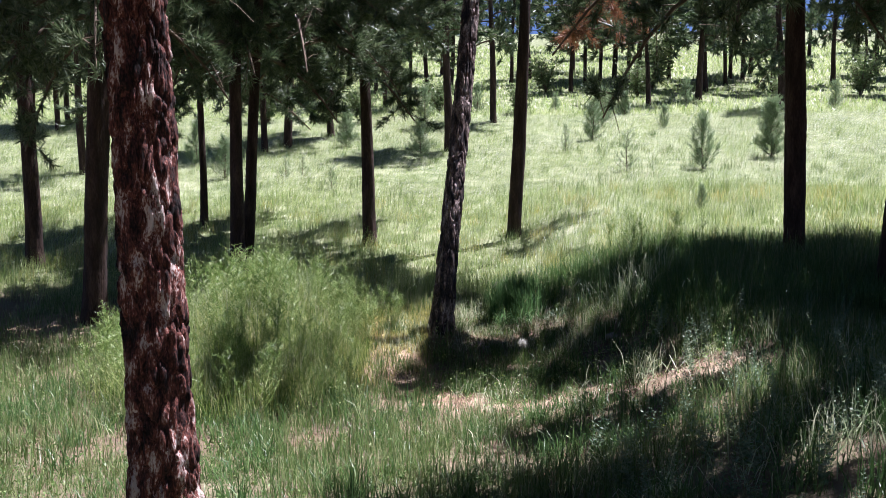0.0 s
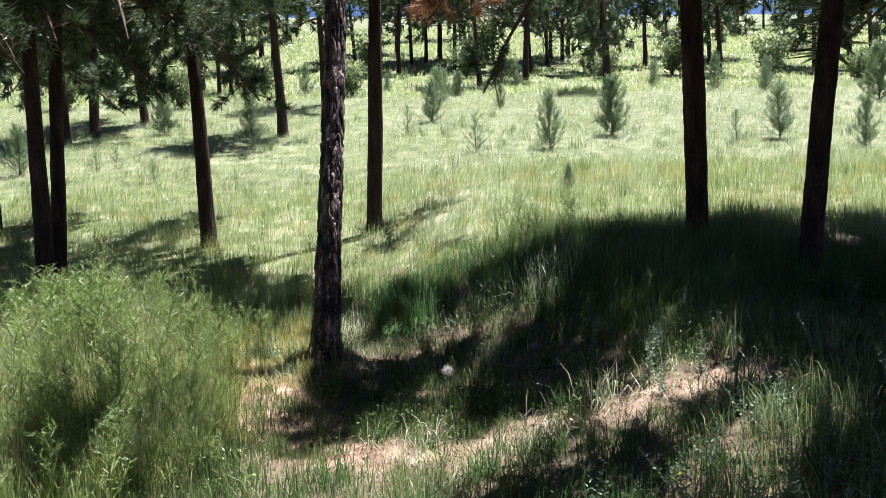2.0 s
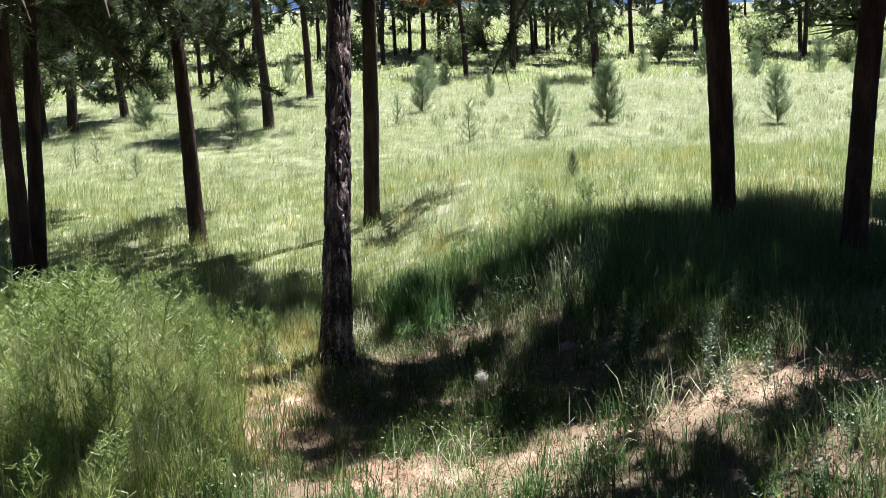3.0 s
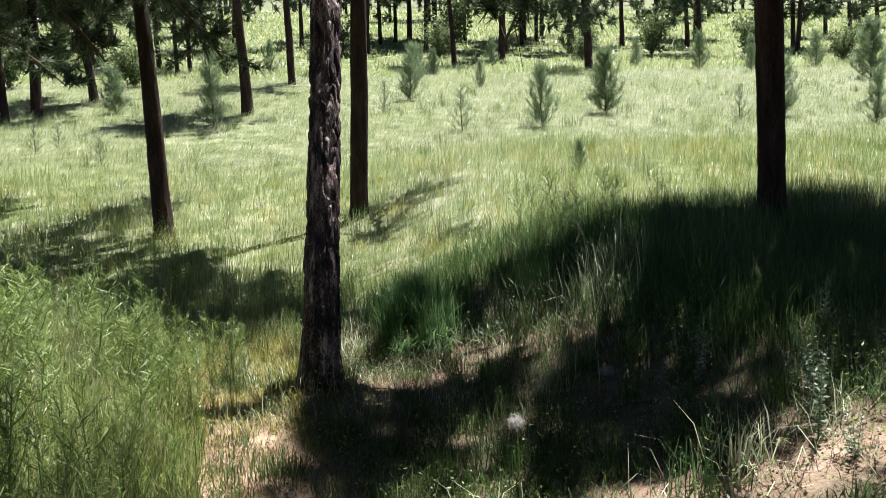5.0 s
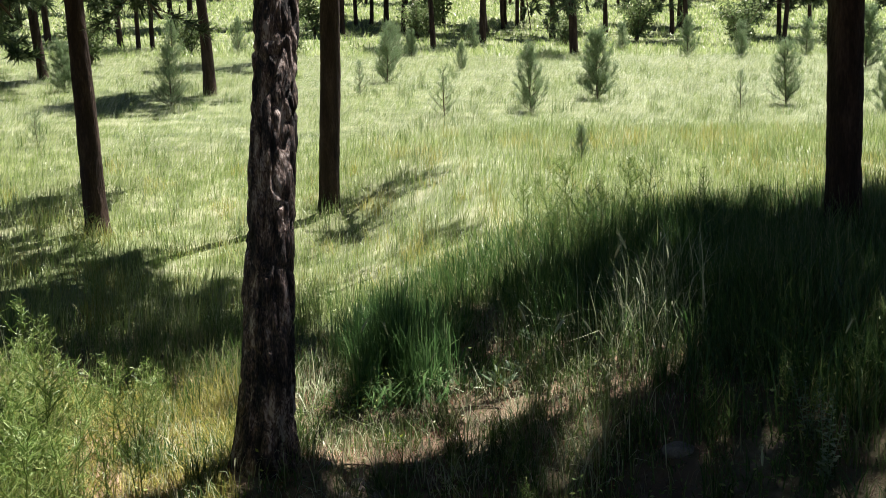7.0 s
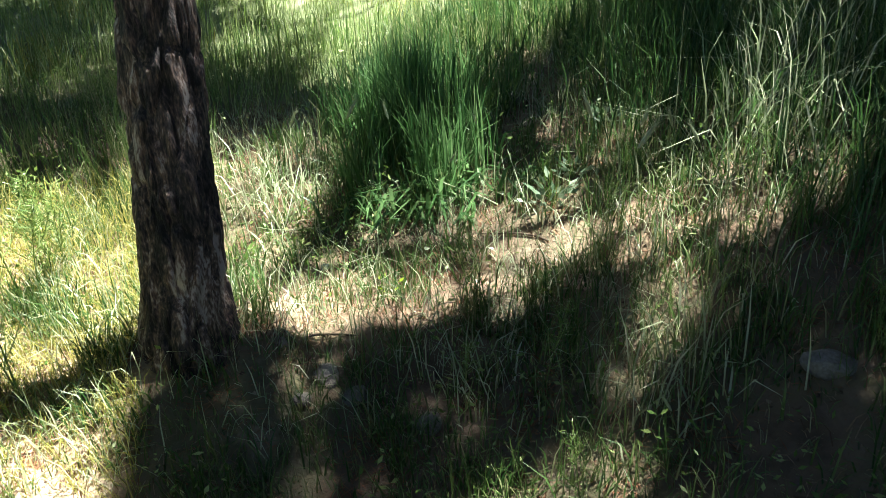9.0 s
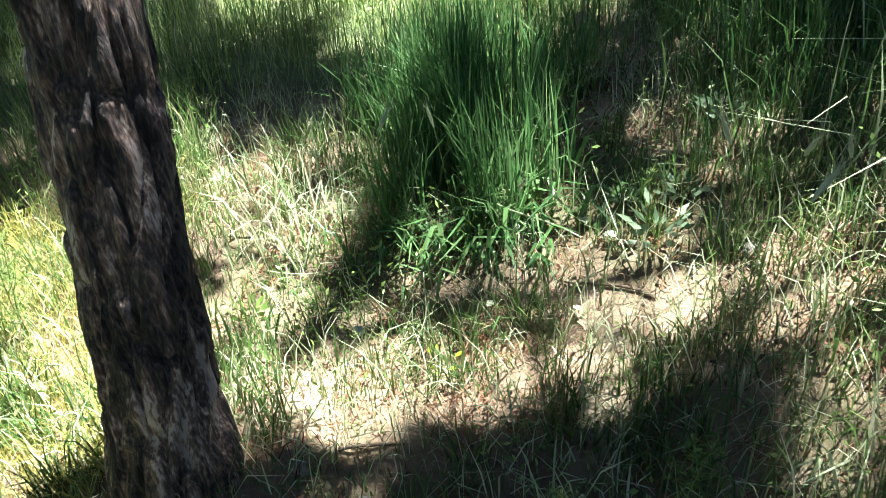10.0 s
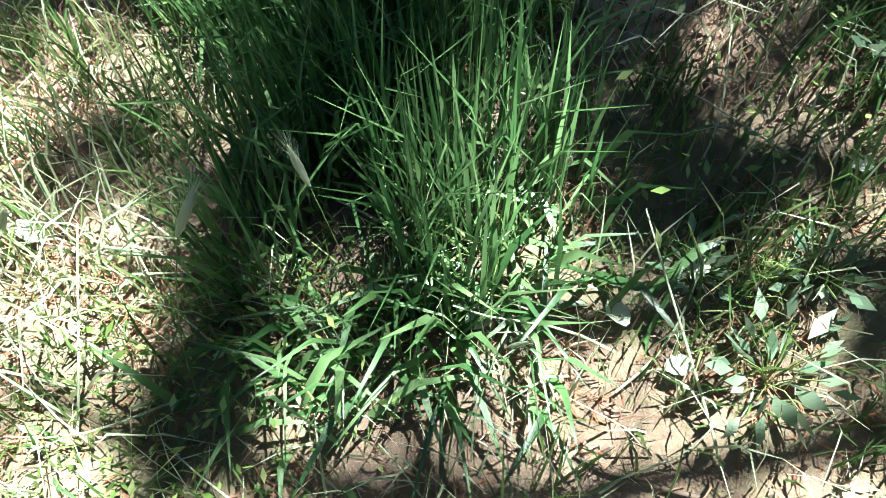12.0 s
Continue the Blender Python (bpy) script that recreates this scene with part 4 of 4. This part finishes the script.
def leafy_meshes(seed):
    """An upright weed with small grey-green leaves all the way up."""
    g = np.random.default_rng(seed)
    rods, P, D, S = [], [], [], []
    for k in range(4):
        ax, ay = g.normal(0, 0.16, 2)
        s = np.linspace(0, 1, 7)
        tall = g.uniform(0.7, 1.0)
        pts = np.stack([ax * s, ay * s, tall * s], 1)
        rods.append(tube(pts, 0.006 * (1 - 0.7 * s), 4))
        for m in range(30):
            u = 0.08 + 0.92 * m / 30
            az = m * 2.4
            P.append([ax * u, ay * u, tall * u])
            D.append([math.cos(az), math.sin(az), g.uniform(0.1, 0.7)])
            S.append(0.1 * (1.1 - 0.75 * u))
    P, D = np.array(P), np.array(D)
    D /= np.linalg.norm(D, axis=1)[:, None]
    return mesh_of("weed_stem", *join(rods), True), mesh_of("weed_leaves", *leaf_quads(P, D, np.array(S), g))


MUSTARD = [mustard_meshes(80 + k) for k in range(4)]


def mustard(x, y, h, count):
    weed = new("mustard_weed")
    weed.matrix_world = pose(x, y, float(height(x, y)) - 0.02, g.uniform(-9, 9), g.uniform(-9, 9), g.uniform(0, 360))
    ms = MUSTARD[count % 4]
    for nm, me, mt in (("stem", ms[0], M_WEED), ("side_shoots", ms[1], M_WEED), ("pods", ms[2], M_PALE if count % 5 == 0 else M_WEED), ("leaves", ms[3], M_WEED)):
        ob = put_mesh(nm, me, mt, weed)
        ob.scale = (h, h, h)
        if nm != "stem":
            ob["kind"] = "stuff"
    tagged(weed, "wiry green weed with thin seed pods beside the trail", "weed", "weeds beside the trail")


g = random.Random(9)
count = 0
while count < 240:
    x, y = g.uniform(-3.3, -0.2), g.uniform(6.1, 10.6)
    e = math.hypot((x + 1.75) / 1.5, (y - 8.5) / 2.3)
    if e > 1 or float(bare(np.array([x]), np.array([y]))[0]) > 0.35:
        continue
    count += 1
    mustard(x, y, g.uniform(0.6, 1.05) * (1.05 - 0.35 * e) * (0.5 + 0.5 * float(sstep(0.25, 0.9, near_line(np.array([x]), np.array([y]), TRAIL))[0])), count)
# a looser row of them along the trail's edge
for k in range(26):
    mustard(g.uniform(-1.0, -0.6), g.uniform(8.6, 9.8), g.uniform(0.4, 0.7), 5 * k if k % 3 else k)
for k in range(16):
    mustard(g.uniform(-0.75, -0.3), g.uniform(9.0, 9.9), g.uniform(0.35, 0.6), 5 * k if k % 3 else k)
# dark wiry weeds along the edge of the sunlit meadow and on the bank
for k in range(44):
    x, y = (g.uniform(2.3, 4.4), g.uniform(10.6, 12.0)) if k < 26 else (g.uniform(-4.6, -0.6), g.uniform(10.8, 13.6))
    mustard(x, y, g.uniform(0.4, 0.85), 4 * k + 1)
for k in range(30):
    mustard(g.uniform(1.0, 3.2), g.uniform(8.2, 10.6), g.uniform(0.18, 0.4), 5 * k if k % 3 else k)
LEAFY = [leafy_meshes(90 + k) for k in range(3)]
for k in range(130):
    x, y = g.uniform(2.3, 4.6), g.uniform(5.2, 8.3)
    if k > 40:
        x, y = g.uniform(1.3, 3.8), g.uniform(2.9, 5.6)
    weed = new("leafy_weed")
    weed.matrix_world = pose(x, y, float(height(x, y)) - 0.02, g.uniform(-12, 12), g.uniform(-12, 12), g.uniform(0, 360))
    h = g.uniform(0.22, 0.48)
    for nm, me, mt in (("stem", LEAFY[k % 3][0], M_GREYLEAF), ("leaves", LEAFY[k % 3][1], M_GREYLEAF)):
        ob = put_mesh(nm, me, mt, weed)
        ob.scale = (h, h, h)
        if nm != "stem":
            ob["kind"] = "stuff"
    tagged(weed, "upright weed with small grey-green leaves on the bank", "weed", "leafy weeds on the bank")

# low herbs with broad leaves at the foot of the clump
for k, (x, y, s, mt) in enumerate([(1.54, 9.66, 0.16, M_GREYLEAF), (1.66, 9.78, 0.13, M_GREYLEAF), (1.5, 9.85, 0.11, M_GREYLEAF), (0.84, 9.45, 0.09, M_LIME), (1.9, 10.05, 0.14, M_GREYLEAF), (2.05, 9.7, 0.1, M_WEED), (0.3, 9.75, 0.1, M_WEED), (1.85, 5.6, 0.16, M_LIME), (2.35, 9.95, 0.12, M_WEED)]):
    gg = np.random.default_rng(200 + k)
    n = 8 if mt is M_LIME else 34
    az = np.arange(n) * 2.4
    d = np.stack([np.cos(az), np.sin(az), gg.uniform(0.25, 1.1, n)], 1)
    d /= np.linalg.norm(d, axis=1)[:, None]
    herb = new("herb")
    herb.matrix_world = pose(x, y, float(height(x, y)), 0, 0, 40 * k)
    st = [tube([(0, 0, -0.01), tuple(d[q] * s * 0.2 + [0, 0, 0.25 * s]), tuple(d[q] * s * 0.45 + [0, 0, 0.35 * s])], [0.0016, 0.0013, 0.001], 3, False) for q in range(0, n, 3)]
    put_mesh("stems", mesh_of("herb_stems", *join(st), True), M_WEED, herb)["kind"] = "stuff"
    put_mesh("leaves", mesh_of("herb_leaves", *leaf_quads(d * s * gg.uniform(0.1, 0.6, (n, 1)) + [0, 0, 0.12 * s], d, s * gg.uniform(0.22, 0.45, n), gg)), mt, herb)["kind"] = "stuff"
    tagged(herb, "low herb with bright yellow-green leaves" if mt is M_LIME else "low broad-leaved herb at the trail's edge", "herb")

# ---- ears of wild barley, pale tufts, a dandelion clock ----


def ear_meshes(seed):
    g = np.random.default_rng(seed)
    s = np.linspace(0, 1, 7)
    stem = np.stack([0.12 * s**2.2, 0.02 * s, s * 0.97], 1)
    tip, way = stem[-1], np.array([0.45, 0.06, 0.85])
    way /= np.linalg.norm(way)
    u = np.linspace(0, 1, 8)
    ear = tube(tip + way * (u[:, None] * 0.16), 0.013 * np.sin(np.pi * (0.12 + 0.83 * u)) + 0.001, 6)
    n = 60
    p = tip + way * g.uniform(0, 0.15, (n, 1))
    d = way + g.normal(0, 0.22, (n, 3))
    d /= np.linalg.norm(d, axis=1)[:, None]
    w = np.cross(d, g.normal(0, 1, (n, 3)))
    w /= np.linalg.norm(w, axis=1)[:, None]
    v = np.stack([p - w * 0.0012, p + w * 0.0012, p + d * 0.1], 1).reshape(-1, 3)
    return mesh_of("ear_stem", *tube(stem, 0.0032 * (1 - 0.5 * s), 4), True), mesh_of("ear", *join([ear, (v, np.arange(n * 3).reshape(-1, 3))]), True)


EARS = [ear_meshes(110 + k) for k in range(2)]
ear_spots = [(1.5, 9.12, 0.58), (1.6, 9.38, 0.5), (1.72, 9.36, 0.45), (1.88, 7.75, 0.38), (1.82, 9.3, 0.42), (1.1, 9.8, 0.3), (0.98, 9.95, 0.42), (1.3, 9.97, 0.3), (0.66, 9.9, 0.5), (2.3, 9.5, 0.6), (2.2, 9.65, 0.55), (2.45, 9.4, 0.5),
             (0.35, 9.95, 0.4), (0.5, 10.1, 0.42), (1.95, 9.1, 0.4), (2.1, 7.2, 0.3), (1.2, 7.9, 0.3), (1.5, 8.3, 0.32), (2.6, 8.2, 0.4), (2.0, 10.2, 0.45)]
for k, (x, y, h) in enumerate(ear_spots):
    ear = new("barley_stalk")
    ear.matrix_world = pose(x, y, float(height(x, y)) - 0.01, 8 * math.sin(3.1 * k), 9 * math.cos(2.3 * k), 137 * k)
    put_mesh("stalk", EARS[k % 2][0], M_MIXED, ear).scale = (h, h, h)
    put_mesh("ear", EARS[k % 2][1], M_PALE, ear).scale = (h, h, h)
    tagged(ear, "stalk of wild barley with a pale bristly ear", "wild barley", "wild barley by the trail")
for x, y, n, h, r in ((2.03, 7.05, 70, 0.34, 0.16), (2.36, 9.55, 150, 0.55, 0.28), (2.75, 9.9, 120, 0.5, 0.3), (2.6, 4.4, 160, 0.3, 0.5), (3.3, 5.0, 160, 0.3, 0.5), (1.1, 9.0, 60, 0.22, 0.2), (0.45, 10.2, 90, 0.3, 0.2), (1.6, 8.7, 80, 0.25, 0.25)):
    px, py = rng.normal(x, r * 0.5, n), rng.normal(y, r * 0.5, n)
    blades("pale_tuft", M_PALE, px, py, rng.uniform(0.5, 1.2, n) * h, rng.uniform(0.004, 0.008, n), np.abs(rng.normal(0.6, 0.3, n)), "tuft of long pale grass blades")
clock = new("dandelion_clock")
clock.matrix_world = pose(1.01, 7.36, float(height(1.01, 7.36)))
top = 0.2 - float(height(1.01, 7.36))
s = np.linspace(0, 1, 6)
put_mesh("stem", mesh_of("stem", *tube(np.stack([0.01 * np.sin(3 * s), 0 * s, (s * 1.02 - 0.02) * top], 1), np.full(6, 0.0028), 6), True), M_WEED, clock)
gg = np.random.default_rng(1)
d = gg.normal(0, 1, (240, 3))
d /= np.linalg.norm(d, axis=1)[:, None]
put_mesh("seed_head", mesh_of("seed_head", *needles(np.tile([[0.0, 0, 0]], (240, 1)) + d * 0.005 + [0, 0, top], d, 5, 0.016, 0.0016, 0.16, gg)), M_FLUFF, clock)
tagged(clock, "white dandelion seed head on a thin stem", "dandelion")

# ---- stones and fallen twigs ----


def stone(x, y, sx, sy, sz, seed):
    bm = bmesh.new()
    bmesh.ops.create_icosphere(bm, subdivisions=3, radius=1)
    for v in bm.verts:
        c = v.co.copy()
        v.co *= 1 + 0.28 * noise.noise(c * 1.3 + Vector((seed, 0, 0))) + 0.08 * noise.noise(c * 4 + Vector((0, seed, 0)))
        v.co = Vector((v.co.x * sx, v.co.y * sy, v.co.z * sz))
    me = bpy.data.meshes.new("stone")
    bm.to_mesh(me)
    bm.free()
    ob = put_mesh("stone", me, M_STONE)
    ob.matrix_world = pose(x, y, float(height(x, y)) + sz * 0.25, 0, 0, seed * 50)
    return tagged(ob, "weathered grey-brown stone half sunk in the soil", "stone", "stones on the trail")


for k, (x, y, a, b, c) in enumerate([(0.9, 8.78, 0.045, 0.035, 0.03), (0.6, 9.0, 0.055, 0.04, 0.03), (0.68, 8.92, 0.04, 0.05, 0.025), (0.52, 8.9, 0.03, 0.03, 0.02), (1.62, 10.65, 0.05, 0.04, 0.035), (1.72, 11.05, 0.06, 0.05, 0.04),
                                     (0.46, 9.12, 0.03, 0.025, 0.018), (1.75, 9.5, 0.03, 0.02, 0.015), (1.3, 7.6, 0.05, 0.04, 0.03), (2.0, 8.5, 0.07, 0.05, 0.04), (1.78, 10.35, 0.025, 0.02, 0.015)]):
    stone(x, y, a, b, c, k + 1)
for k, (x, y, ln, az) in enumerate([(0.64, 9.2, 0.16, 0.1), (1.25, 8.35, 0.5, -0.6), (1.75, 10.15, 0.3, 1.4), (1.35, 9.55, 0.28, 2.4), (0.35, 9.35, 0.2, 0.9), (1.9, 8.1, 0.4, 2.6), (2.4, 7.4, 0.35, 0.4)]):
    s = np.linspace(-0.5, 0.5, 6)
    px, py = x + np.cos(az) * s * ln + 0.02 * np.sin(5 * s + k), y + np.sin(az) * s * ln
    pts = np.stack([px, py, height(px, py) + 0.008 + 0.01 * np.cos(4 * s)], 1)
    tw = put_mesh("twig", mesh_of("twig", *tube(pts, np.linspace(0.006, 0.003, 6), 5), True), M_TWIG)
    tagged(tw, "thin dry fallen twig on the ground", "twig")

# long dry stalks and pale fallen leaves at the foot of the clump
for k in range(26):
    x, y, ln, az = g.uniform(0.25, 2.1), g.uniform(9.3, 10.6), g.uniform(0.12, 0.34), g.uniform(0, math.pi)
    s = np.linspace(-0.5, 0.5, 6)
    px, py = x + np.cos(az) * s * ln, y + np.sin(az) * s * ln + 0.02 * np.sin(4 * s + k)
    pts = np.stack([px, py, height(px, py) + 0.012 + (0.04 + 0.1 * (k % 3 == 0)) * (s + 0.5)], 1)
    stalk = put_mesh("dry_stalk", mesh_of("dry_stalk", *tube(pts, np.linspace(0.0028, 0.0014, 6), 5), True), M_PALE)
    tagged(stalk, "long bleached grass stalk lying on the ground", "stalk", "dry stalks by the clump")


def fallen_leaf(x, y, size, turn):
    bm = bmesh.new()
    rows = []
    for q in range(7):
        t = q / 6
        half = 0.36 * math.sin(math.pi * min(1, t * 0.94 + 0.06)) ** 0.8
        rows.append([bm.verts.new(((t - 0.5) * size, half * size * side, 0.1 * size * abs(side) + 0.06 * size * math.sin(3 * t))) for side in (-1, 0, 1)])
    for a, b in zip(rows, rows[1:]):
        for c in (0, 1):
            bm.faces.new((a[c], a[c + 1], b[c + 1], b[c]))
    me = bpy.data.meshes.new("fallen_leaf")
    bm.to_mesh(me)
    bm.free()
    ob = put_mesh("fallen_leaf", me, M_LEAF)
    ob.matrix_world = pose(x, y, float(height(x, y)) + 0.025, 12 * math.sin(turn), 10, turn * 57)
    tagged(ob, "pale green-white leaf lying on the litter", "leaf", "fallen leaves by the clump")


for k, (x, y, size) in enumerate([(1.42, 9.72, 0.05), (1.5, 9.86, 0.06), (1.36, 9.83, 0.055), (1.62, 9.8, 0.04), (1.15, 9.9, 0.06), (0.62, 9.62, 0.05), (0.42, 10.28, 0.06), (1.78, 9.92, 0.045), (1.02, 9.62, 0.035), (1.25, 9.5, 0.03)]):
    fallen_leaf(x, y, size, 0.9 * k)
